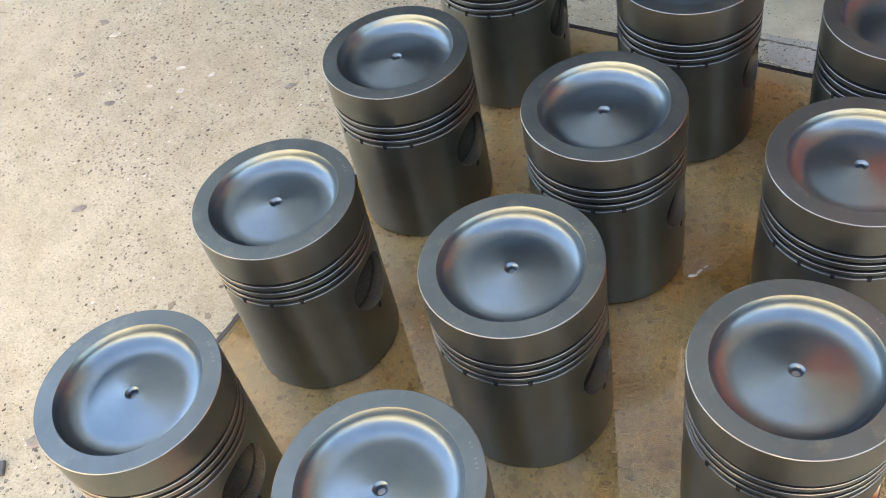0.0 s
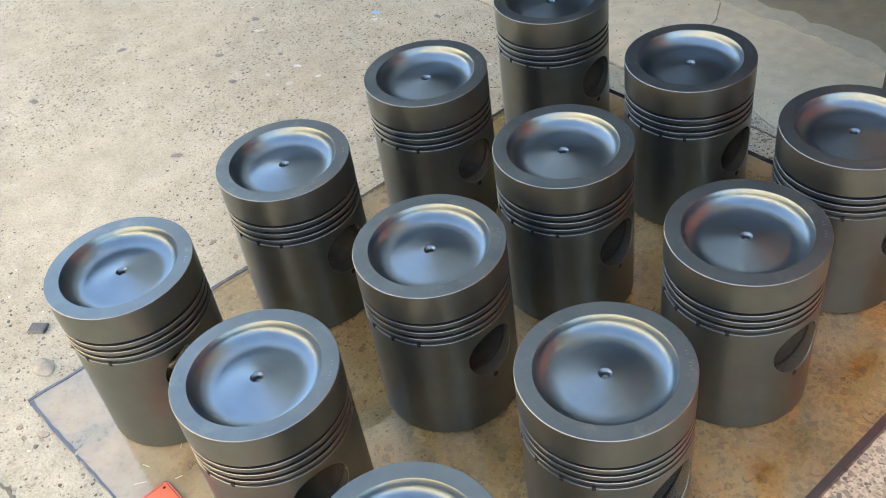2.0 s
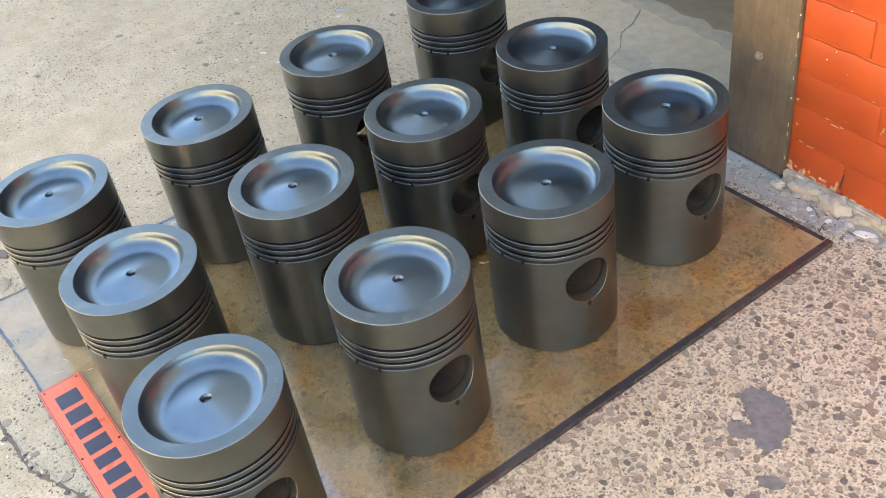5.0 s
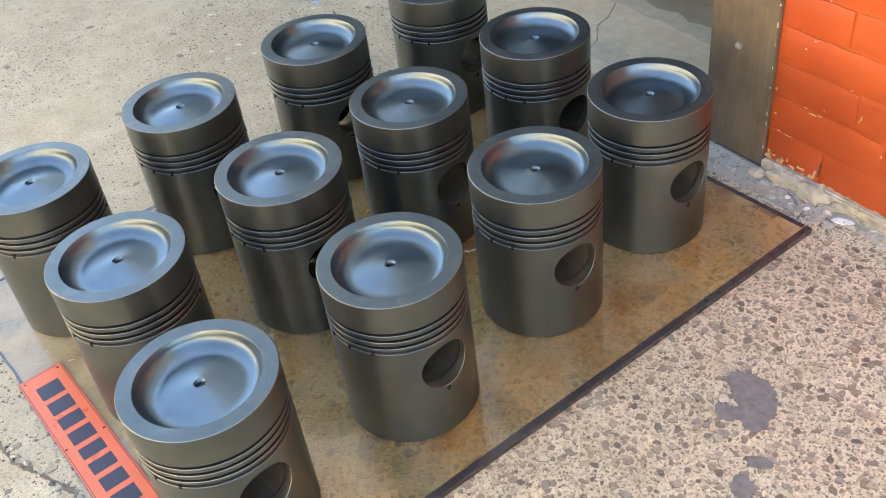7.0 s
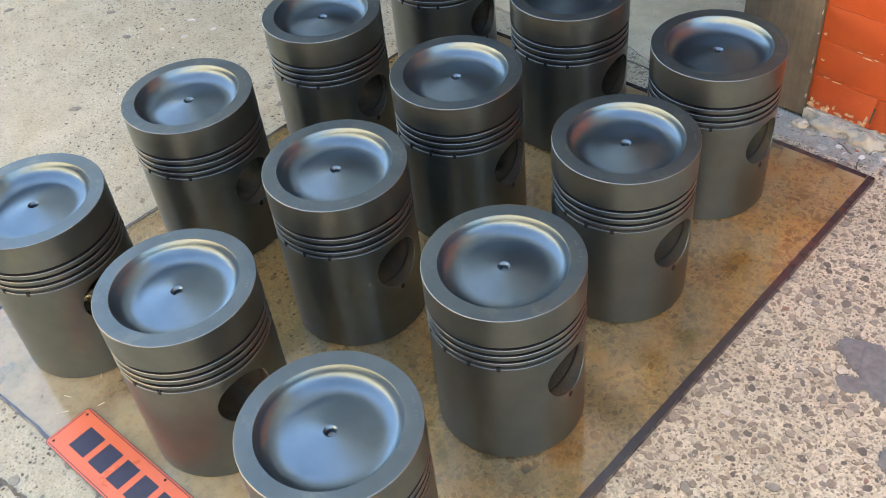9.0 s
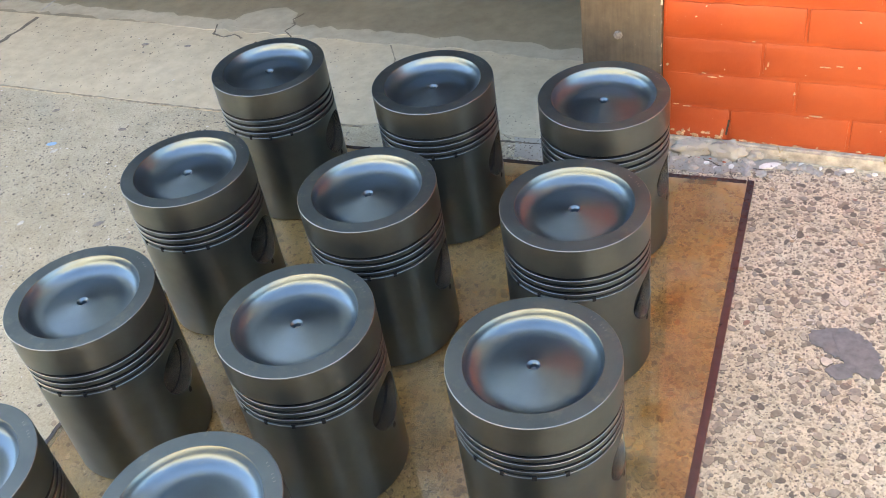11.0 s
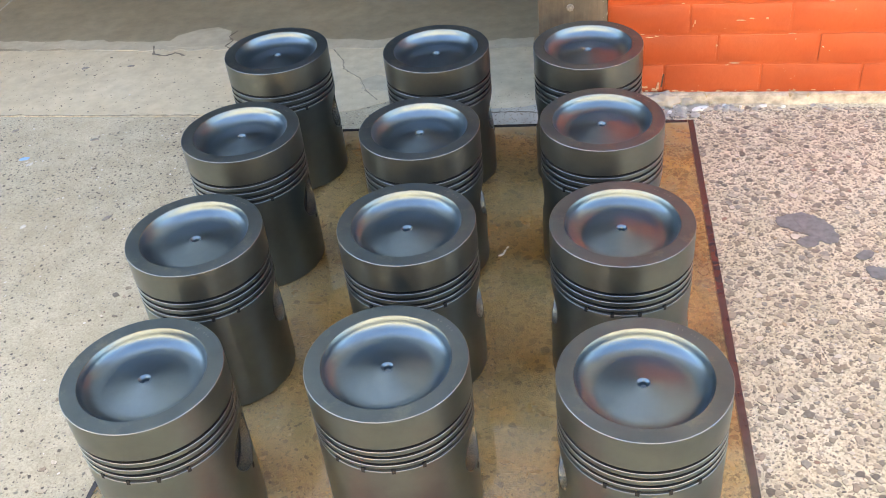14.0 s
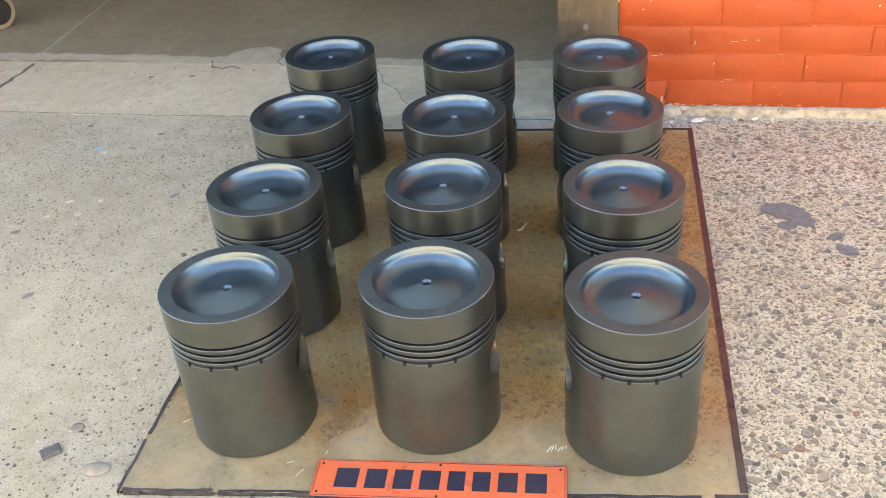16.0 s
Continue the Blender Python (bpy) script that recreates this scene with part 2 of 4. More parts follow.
def orange_paint():
    m, n, l, b = material("orange_masonry_paint", 0.5)
    co = coords(n, l)
    big = noise_tex(n, l, co, 5, 5)
    fine = noise_tex(n, l, co, 90, 5)
    c = ramp(n, l, big, [(0.3, (0.35, 0.053, 0.012)), (0.7, (0.45, 0.081, 0.019))])
    chip = maths(n, l, "GREATER_THAN", maths(n, l, "ADD", fine, maths(n, l, "MULTIPLY", noise_tex(n, l, co, 11, 2), 0.6)), 1.085)
    c = mix(n, l, chip, c, (0.72, 0.62, 0.50))
    l.new(c, b.inputs["Base Color"])
    brushed = noise_tex(n, l, coords(n, l, "Position", (16, 16, 34)), 1.0, 5)
    bump(n, l, b, maths(n, l, "ADD", maths(n, l, "MULTIPLY", fine, 0.5), maths(n, l, "ADD", big, brushed)), 0.42, 0.004)
    return m


CONCRETE = aggregate_concrete()
APRON = smooth_concrete("trowelled_concrete", (0.50, 0.41, 0.272), (0.61, 0.51, 0.355))
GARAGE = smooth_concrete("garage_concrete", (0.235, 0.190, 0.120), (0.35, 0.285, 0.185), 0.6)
PEBBLE = pebble_stone()
GRIT = grit_stone()
IRON = piston_metal()
EDGE = plain("bright_machined_edge", (0.21, 0.22, 0.22), 0.40, 0.9, 0.08)
BORE = bore_metal()
# Blue in the rim and dish tones paints in reflected sky.
RIM = piston_metal("lapped_rim_sky_tint", 0.38, 0.1, (0.82, 0.93, 1.06), 0.7)
DISH = piston_metal("iron_dish_sky_tint", 0.265, 0.2, (0.92, 1.12, 1.40))
# Near-black colour stands for the shade inside slots, holes and the snap-ring groove.
HOLE_SHADE = plain("recess_shade_black", (0.02, 0.02, 0.02), 0.7, 0.0, 0.1)
# Shade inside the ring grooves, put into the colour.
GROOVE_SHADE = plain("groove_shade_iron", (0.035, 0.036, 0.036), 0.45, 0.6, 0.2)
STAMP = plain("stamped_mark", (0.20, 0.215, 0.22), 0.4, 0.8, 0.1)
HOLE_SHADE.node_tree.nodes["Principled BSDF"].inputs["Specular IOR Level"].default_value = 0.05
GLASS = bronze_glass()
GLASS_BODY = bpy.data.materials.new("glass_underside")
GLASS_BODY.use_nodes = True
body_nodes = GLASS_BODY.node_tree.nodes
body_nodes.remove(body_nodes["Principled BSDF"])
GLASS_BODY.node_tree.links.new(body_nodes.new("ShaderNodeBsdfTransparent").outputs[0], body_nodes["Material Output"].inputs[0])
BAND = plain("dark_edge_band", (0.040, 0.034, 0.036), 0.20, 0.0, 0.2, 60)
BAND.node_tree.nodes["Principled BSDF"].inputs["IOR"].default_value = 1.75
ORANGE = orange_paint()
MORTAR = plain("cream_mortar", (0.43, 0.385, 0.31), 0.9, 0.0, 0.42, 38)
RUBBLE = plain("broken_mortar", (0.38, 0.345, 0.29), 0.9, 0.0, 0.25, 60)
POST = scuffed_paint()
CEMENT = smooth_concrete("pale_cement", (0.33, 0.295, 0.24), (0.47, 0.43, 0.36))
PLASTER = plain("white_plaster", (0.74, 0.71, 0.64), 0.85, 0.0, 0.12, 90)
TWIG_AND_GAP = plain("dry_twig_and_gap_shade", (0.07, 0.05, 0.035), 0.8)
PEELED = plain("bare_cream_masonry", (0.50, 0.31, 0.19), 0.9, 0.0, 0.45, 140)
BOLT = plain("chipped_bolt_paint", (0.21, 0.18, 0.14), 0.6, 0.1, 0.5, 160)
TAR = plain("tar_stain", (0.185, 0.176, 0.160), 0.75, 0.0, 0.25, 70)
JOINT_AND_SHADE = plain("joint_dirt_and_stone_shade", (0.165, 0.135, 0.098), 0.9, 0.0, 0.4, 60)
FAINT = plain("faint_joint_sand", (0.30, 0.25, 0.175), 0.9, 0.0, 0.4, 60)
LIP = smooth_concrete("pale_sill_mortar", (0.40, 0.34, 0.24), (0.52, 0.45, 0.33))
SIGN = plain("orange_enamel", (0.78, 0.150, 0.058), 0.3, 0.0, 0.05, 15)
INK = plain("navy_enamel", (0.030, 0.026, 0.045), 0.35, 0.0, 0.15, 50)
WALLP = plain("grey_render", (0.31, 0.345, 0.375), 0.8, 0.0, 0.2, 4)
RENDER = plain("tan_render", (0.37, 0.325, 0.27), 0.8, 0.0, 0.2, 4)
REFLECTORP = plain("blue_grey_reflector", (0.20, 0.25, 0.30), 0.5, 0.0, 0.1, 4)
INNER = plain("dim_plaster", (0.44, 0.42, 0.38), 0.8, 0.0, 0.2, 4)
BOUNCE_CREAM = plain("cream_bounce_wall", (0.66, 0.56, 0.42), 0.9, 0.0, 0.12, 3)
RUBBER = plain("black_rubber", (0.03, 0.028, 0.026), 0.7)
WHEELT = plain("tan_caster_plastic", (0.34, 0.27, 0.18), 0.5)
SLATE = plain("slate_chip", (0.10, 0.096, 0.092), 0.7, 0.0, 0.3, 90)
GREYSTONE = plain("grey_brown_stone", (0.235, 0.205, 0.17), 0.8, 0.0, 0.3, 90)
SAND = plain("sandstone_pebble", (0.37, 0.31, 0.22), 0.8, 0.0, 0.25, 90)
WHITE = plain("white_paint_fleck", (0.54, 0.50, 0.42), 0.7, 0.0, 0.3, 90)
BLUE = plain("blue_paint_fleck", (0.22, 0.42, 0.60), 0.6)
STRAW = plain("dry_straw", (0.62, 0.54, 0.36), 0.8)
WEED = plain("dry_weed", (0.36, 0.29, 0.16), 0.8, 0.0, 0.4)


# ---- mesh helpers ----
def mesh_of(bm, name, mats, sharp=35):
    me = bpy.data.meshes.new(name)
    bmesh.ops.recalc_face_normals(bm, faces=bm.faces)
    bm.to_mesh(me)
    bm.free()
    for mt in (mats if isinstance(mats, (list, tuple)) else [mats]):
        me.materials.append(mt)
    for p in me.polygons:
        p.use_smooth = True
    me.set_sharp_from_angle(angle=radians(sharp))
    return me


def part(name, bm, mats, parent=None, label="", m=None, sharp=35):
    ob = new(name, mesh_of(bm, name, mats, sharp))
    if parent is not None:
        ob.parent = parent
    if m is not None:
        ob.matrix_basis = m
    if label:
        tagged(ob, label)
    return ob


def empty(name, m, label, category, group="", kind=""):
    ob = new(name)
    ob.empty_display_size = 0.05
    ob.matrix_basis = m
    return tagged(ob, label, category, group, kind)


def lathe(profile, seg=128, bright=()):
    """A surface of revolution round z; spans whose index is in bright take the second material."""
    bm = bmesh.new()
    rings = []
    for r, z in profile:
        if r < 1e-6:
            rings.append([bm.verts.new((0, 0, z))])
        else:
            rings.append([bm.verts.new((r * math.cos(2 * math.pi * k / seg), r * math.sin(2 * math.pi * k / seg), z)) for k in range(seg)])
    for i in range(len(rings) - 1):
        a, b = rings[i], rings[i + 1]
        for k in range(seg):
            k2 = (k + 1) % seg
            if len(a) == 1:
                f = bm.faces.new((a[0], b[k], b[k2]))
            elif len(b) == 1:
                f = bm.faces.new((a[k], b[0], a[k2]))
            else:
                f = bm.faces.new((a[k], b[k], b[k2], a[k2]))
            f.material_index = 1 if i in bright else 0
    return bm


def box(sx, sy, sz, bevel=0.0, seg=2, at=(0, 0, 0)):
    """A box on its base, centred in x and y."""
    bm = bmesh.new()
    bmesh.ops.create_cube(bm, size=1, matrix=Matrix.Translation((at[0], at[1], at[2] + sz / 2)) @ Matrix.Diagonal((sx, sy, sz, 1)))
    if bevel:
        bmesh.ops.bevel(bm, geom=list(bm.edges), offset=bevel, segments=seg, affect="EDGES", profile=0.6)
    return bm


def slab(outline, z0, z1, bevel=0.0):
    """An upright prism over a plan outline."""
    bm = bmesh.new()
    low = [bm.verts.new((x, y, z0)) for x, y in outline]
    top = [bm.verts.new((x, y, z1)) for x, y in outline]
    bm.faces.new(low[::-1])
    bm.faces.new(top)
    k = len(outline)
    for i in range(k):
        bm.faces.new((low[i], low[(i + 1) % k], top[(i + 1) % k], top[i]))
    if bevel:
        es = [e for e in bm.edges if all(abs(v.co.z - z1) < 1e-6 for v in e.verts)]
        bmesh.ops.bevel(bm, geom=es, offset=bevel, segments=2, affect="EDGES")
    return bm


def ribbon(points, width, z0, z1, rough=0.3, step=0.012, seed=1):
    """A ragged low strip along a line on the ground."""
    rng = random.Random(seed)
    pts = [Vector(p) for p in points]
    line = []
    for a, b in zip(pts, pts[1:]):
        k = max(1, int((b - a).length / step))
        line += [a.lerp(b, i / k) for i in range(k)]
    line.append(pts[-1])
    left, right = [], []
    for i, p in enumerate(line):
        d = (line[min(i + 1, len(line) - 1)] - line[max(i - 1, 0)]).normalized()
        s = Vector((-d.y, d.x))
        w = width / 2
        p = p + s * rng.uniform(-1, 1) * w * rough
        left.append(p + s * w * rng.uniform(1 - rough, 1 + rough))
        right.append(p - s * w * rng.uniform(1 - rough, 1 + rough))
    bm = bmesh.new()
    rows = [[bm.verts.new((q.x, q.y, z)) for q, z in ((a, z0), (a, z1), (b, z1), (b, z0))] for a, b in zip(left, right)]
    for r, s in zip(rows, rows[1:]):
        for k in range(3):
            bm.faces.new((r[k], s[k], s[k + 1], r[k + 1]))
    return bm


def blob(rx, ry, rz, seed, sub=2, rough=0.25):
    """A lumpy broken stone on its base."""
    bm = bmesh.new()
    bmesh.ops.create_icosphere(bm, subdivisions=sub, radius=1)
    off = Vector((seed * 3.1, seed * 1.7, seed * 0.9))
    for v in bm.verts:
        k = 1 + rough * noise.noise(v.co * 1.6 + off) + 0.4 * rough * noise.noise(v.co * 4 + off) + 0.35 * rough * noise.noise(v.co * 9 + off)
        v.co = Vector((v.co.x * rx * k, v.co.y * ry * k, max(-0.35, v.co.z) * rz * k))
    low = min(v.co.z for v in bm.verts)
    for v in bm.verts:
        v.co.z -= low
    return bm


def patch(rx, ry, z, seed, n=110, rough=0.26):
    """A flat irregular stain."""
    bm = bmesh.new()
    vs = []
    for k in range(n):
        a = 2 * math.pi * k / n
        q = 1 + rough * noise.noise(Vector((math.cos(a) * 1.0 + seed * 5.3, math.sin(a) * 1.0, seed))) * 1.2 + 0.16 * noise.noise(Vector((math.cos(a) * 6, math.sin(a) * 6, seed))) + 0.12 * noise.noise(Vector((math.cos(a) * 19, math.sin(a) * 19, seed)))
        vs.append(bm.verts.new((rx * q * math.cos(a), ry * q * math.sin(a), z)))
    bm.faces.new(vs)
    ext = bmesh.ops.extrude_face_region(bm, geom=list(bm.faces))
    for v in ext["geom"]:
        if isinstance(v, bmesh.types.BMVert):
            v.co.z -= z
    return bm


# ---- ground ----
bm = bmesh.new()
bmesh.ops.create_grid(bm, x_segments=40, y_segments=40, size=300)
ground = tagged(part("ground", bm, CONCRETE), "pale worn exposed-aggregate concrete paving", "ground", kind="structure")

# The building stands a little askew to the glass sheet.
HOUSE = pose(0.65, 1.29, 0, 0, 0, -6)
STEP = 0.35


def structure(name, bm, mat, label, category):
    return tagged(part(name, bm, mat, m=HOUSE), label, category, kind="structure")


def ragged(outline, size, seed, step=0.012):
    """The outline with its sides broken into short uneven runs."""
    out = []
    for (ax, ay), (bx, by) in zip(outline, outline[1:] + outline[:1]):
        k = max(1, int(math.hypot(bx - ax, by - ay) / step))
        for i in range(k):
            x, y = ax + (bx - ax) * i / k, ay + (by - ay) * i / k
            out.append((x + size * noise.noise(Vector((x * 60, y * 60, seed))), y + size * noise.noise(Vector((x * 60, y * 60, seed + 7)))))
    return out


apron_outline = [(-6.0, -0.06), (-2.02, -0.06), (-1.05, -0.058), (-0.62, -0.055), (-0.54, -0.03), (-0.46, 0.02), (-0.38, 0.015), (-0.28, -0.02), (-0.20, -0.03), (-0.10, -0.02), (-0.052, 0.0), (-0.052, STEP), (-6.0, STEP)]
structure("pavement", slab(apron_outline, -0.02, 0.0018, 0.0012), APRON, "smooth trowelled concrete apron before the doorway", "pavement")
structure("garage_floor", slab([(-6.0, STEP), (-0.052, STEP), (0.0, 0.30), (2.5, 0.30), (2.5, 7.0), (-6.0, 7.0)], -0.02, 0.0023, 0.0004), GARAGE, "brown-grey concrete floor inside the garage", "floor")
structure("threshold", ribbon([(-6.0, STEP + 0.075), (-3.2, STEP + 0.050), (-2.0, STEP + 0.042), (-1.5, STEP + 0.028), (-0.9, STEP + 0.018), (-0.1, STEP + 0.004)], 0.062, 0.0018, 0.0027, 0.28, 0.03, 3), LIP, "ragged pale mortar lip along the garage floor", "threshold")
structure("mortar_patch", slab([(-1.27, 0.37), (-1.20, 0.355), (-1.10, 0.36), (-1.06, 0.41), (-1.075, 0.47), (-1.13, 0.50), (-1.19, 0.485), (-1.25, 0.44)], 0.0, 0.0031, 0.0004), LIP, "pale trowelled mortar patch at the garage sill", "mortar patch")
structure("joint_1", ribbon([(-6.0, -0.062), (-3.1, -0.066), (-2.0, -0.060), (-1.3, -0.064), (-0.60, -0.058)], 0.0062, 0.0, 0.0022, 0.6, 0.014, 4), FAINT, "dirt-filled joint between two concrete slabs", "joint")
structure("joint_2", ribbon([(-1.98, -0.06), (-1.99, 0.12), (-1.98, STEP - 0.02)], 0.014, 0.0, 0.0024, 0.5, 0.02, 5), JOINT_AND_SHADE, "dirt-filled crack across the concrete apron", "joint")
structure("joint_3", ribbon([(-2.0, STEP + 0.02), (-2.02, 1.0), (-2.06, 3.0)], 0.007, 0.0, 0.0029, 0.4, 0.03, 6), RUBBLE, "pale joint line across the garage floor", "joint")
structure("crack_1", ribbon([(-1.30, STEP + 0.02), (-1.28, 0.315), (-1.235, 0.30), (-1.21, 0.32), (-1.17, 0.30)], 0.005, 0.0, 0.0034, 0.7, 0.010, 7), JOINT_AND_SHADE, "thin crack in the concrete apron", "crack")
structure("crack_2", ribbon([(-1.055, 0.47), (-1.07, 0.43), (-1.045, 0.40), (-1.06, 0.36), (-1.02, 0.33)], 0.004, 0.0, 0.0034, 0.7, 0.010, 8), JOINT_AND_SHADE, "thin crack beside the mortar patch", "crack")
tagged(part("crack_3", ribbon([(-0.25, -0.33), (0.0, -0.308), (0.07, -0.301), (0.119, -0.296), (0.163, -0.286), (0.241, -0.287), (0.304, -0.283), (0.344, -0.269), (0.414, -0.243), (0.454, -0.233), (0.53, -0.228), (0.62, -0.205)], 0.0072, 0.0, 0.0016, 0.7, 0.008, 9), JOINT_AND_SHADE), "dark crumbling crack in the concrete paving", "crack", kind="structure")

structure("cement_smear_1", slab(ragged([(-0.19, -0.105), (-0.05, -0.108), (0.10, -0.078), (0.24, -0.080), (0.33, -0.050), (0.40, -0.018), (0.30, 0.02), (-0.16, 0.02), (-0.21, -0.03)], 0.010, 3), 0.0, 0.0011), CEMENT, "pale cement smear at the foot of the post and wall", "cement smear")
structure("cement_smear_2", slab(ragged([(-0.555, 0.085), (-0.50, 0.070), (-0.44, 0.085), (-0.415, 0.115), (-0.46, 0.150), (-0.53, 0.165), (-0.575, 0.130)], 0.014, 5, 0.008), 0.0, 0.0026), LIP, "pale cement smear on the apron", "cement smear")
structure("joint_4", ribbon([(-0.46, -0.044), (-0.30, -0.050), (-0.218, -0.048), (-0.116, -0.043), (-0.05, -0.046)], 0.0042, 0.0, 0.0020, 0.7, 0.006, 13), JOINT_AND_SHADE, "gritty dark joint in the strip behind the glass", "joint")
structure("crack_4", ribbon([(-0.70, 0.33), (-0.655, 0.26), (-0.64, 0.205), (-0.575, 0.145), (-0.545, 0.075), (-0.50, 0.02)], 0.0032, 0.0, 0.0030, 0.7, 0.008, 11), FAINT, "thin sandy crack running across the concrete apron", "crack")

# ---- building ----
structure("wall_base", slab([(0.12, -0.004), (0.62, -0.006), (0.63, 0.0), (6.0, 0.0), (6.0, 0.2), (0.12, 0.2)], -0.02, 0.030, 0.004), MORTAR, "cream mortar footing under the painted brick wall", "footing")
# Upper, far, left and lintel walls are unseen, sized to block sun and sky.
structure("wall_upper", box(5.88, 0.2, 5.88, at=(3.06, 0.1072, 1.35)), RENDER, "unseen tan upper wall, added to shape shade and reflections", "wall")
structure("wall_middle", box(1.90, 0.2, 0.62, at=(1.07, 0.1072, 0.73)), ORANGE, "orange-painted wall above the bricks", "wall")
structure("wall_far", box(3.98, 0.2, 1.32, at=(4.01, 0.1072, 0.03)), WALLP, "unseen grey wall past the bricks, added to limit red bounce", "wall")
wall_right = structure("wall_right", box(1.90, 0.2, 0.7, at=(1.07, 0.1072, 0.03)), ORANGE, "orange-painted brick wall beside the garage doorway", "wall")
structure("wall_left", box(2.2, 0.25, 6.2, at=(-4.5, 0.13, 0)), WALLP, "unseen grey wall added to cut sky reflections", "wall")
structure("lintel", box(3.52, 0.25, 4.4, at=(-1.65, 0.13, 2.8)), WALLP, "unseen grey wall over the garage doorway, cutting sky reflections", "lintel")
# Unseen panel, added so rims and glass reflect a blue-grey surface.
structure("reflector_panel", box(3.5, 0.06, 1.36, at=(-1.65, 0.16, 1.44)), REFLECTORP, "unseen blue-grey panel added in the doorway for reflections", "door")
structure("wall_inner_left", box(0.2, 7.0, 3.2, at=(-5.9, 3.76, 0)), INNER, "dim grey garage side wall", "wall")
structure("wall_inner_right", box(0.2, 6.7, 3.2, at=(2.4, 3.6, 0.012)), INNER, "dim grey garage side wall", "wall")
structure("wall_back", box(8.5, 0.2, 3.2, at=(-1.75, 7.1, 0)), INNER, "dim grey garage back wall", "wall")
# Unseen wall, added to throw warm sunlight back onto pistons and paving.
structure("bounce_wall", box(60, 0.3, 4.5, at=(2.0, -10.5, 0)), BOUNCE_CREAM, "unseen cream wall added across the yard to bounce warm light", "wall")
structure("ceiling", box(8.6, 7.1, 0.2, at=(-1.75, 3.81, 3.2)), INNER, "dim grey garage ceiling", "ceiling")

# Steel door post with a bolt head.
post = empty("door_post", HOUSE @ pose(0.034, 0, 0), "brown painted steel door post with scuffs and a bolt", "door post")
bm = box(0.168, 0.14, 2.9, 0.004, 2, (0, 0.066, 0.008))
part("post_body", bm, POST, post)
bm = lathe([(0, 0.008), (0.005, 0.008), (0.0088, 0.0055), (0.0095, 0.0), (0.0125, -0.001)], 8)
bm.transform(pose(0, 0, 0, 90, 0, 0))
part("bolt_head", bm, BOLT, post, "round bolt head with chipped paint", pose(-0.005, -0.0035, 0.271))

# ---- glass sheet ----
CORNERS = [(-0.210, -0.197), (0.890, -0.198), (0.972, 1.153), (-0.122, 1.207)]
T = 0.012
glass_sheet = empty("glass_sheet", pose(0, 0, 0), "bronze-tinted glass sheet with dark edge band on the concrete", "glass sheet")
bm = slab(CORNERS, 0.0015, T, 0.0)
for f in bm.faces:
    f.material_index = 0 if f.calc_center_median().z > T - 0.0005 else 1
part("pane", bm, [GLASS, GLASS_BODY], glass_sheet)


def side(a, b, inset):
    a, b = Vector(a), Vector(b)
    d = (b - a).normalized()
    return a + Vector((-d.y, d.x)) * inset, b + Vector((-d.y, d.x)) * inset


def edging(a, b, width, seed, rough, name="edge_band", s0=0.0, s1=1.0):
    p, q = side(a, b, width * 0.5)
    p, q = p.lerp(q, s0), p.lerp(q, s1)
    part(name, ribbon([p, q], width, 0.001, T + 0.0012, rough, 0.02, seed), BAND, glass_sheet)


edging(CORNERS[1], CORNERS[2], 0.0135, 21, 0.03, s0=0.009)
edging(CORNERS[2], CORNERS[3], 0.011, 22, 0.05, s0=0.0140, s1=0.988)
for s0, s1, w in ((0.009, 0.16, 0.006), (0.17, 0.42, 0.005), (0.44, 0.55, 0.006), (0.58, 0.93, 0.005), (0.95, 0.999, 0.008)):
    edging(CORNERS[0], CORNERS[1], w, 23 + int(s0 * 50), 0.35, s0=s0, s1=s1)
for s0, s1, w in ((0.0, 0.40, 0.006), (0.405, 0.62, 0.007), (0.63, 0.90, 0.008), (0.91, 1.0, 0.006)):
    edging(CORNERS[3], CORNERS[0], w, 43 + int(s0 * 50), 0.3, s0=s0, s1=s1)

# ---- pistons ----
H = 0.3145
R = 0.1178
PIN_Z = 0.1545
PIN_R = 0.0450
SKIRT_TOP = H - 0.1010


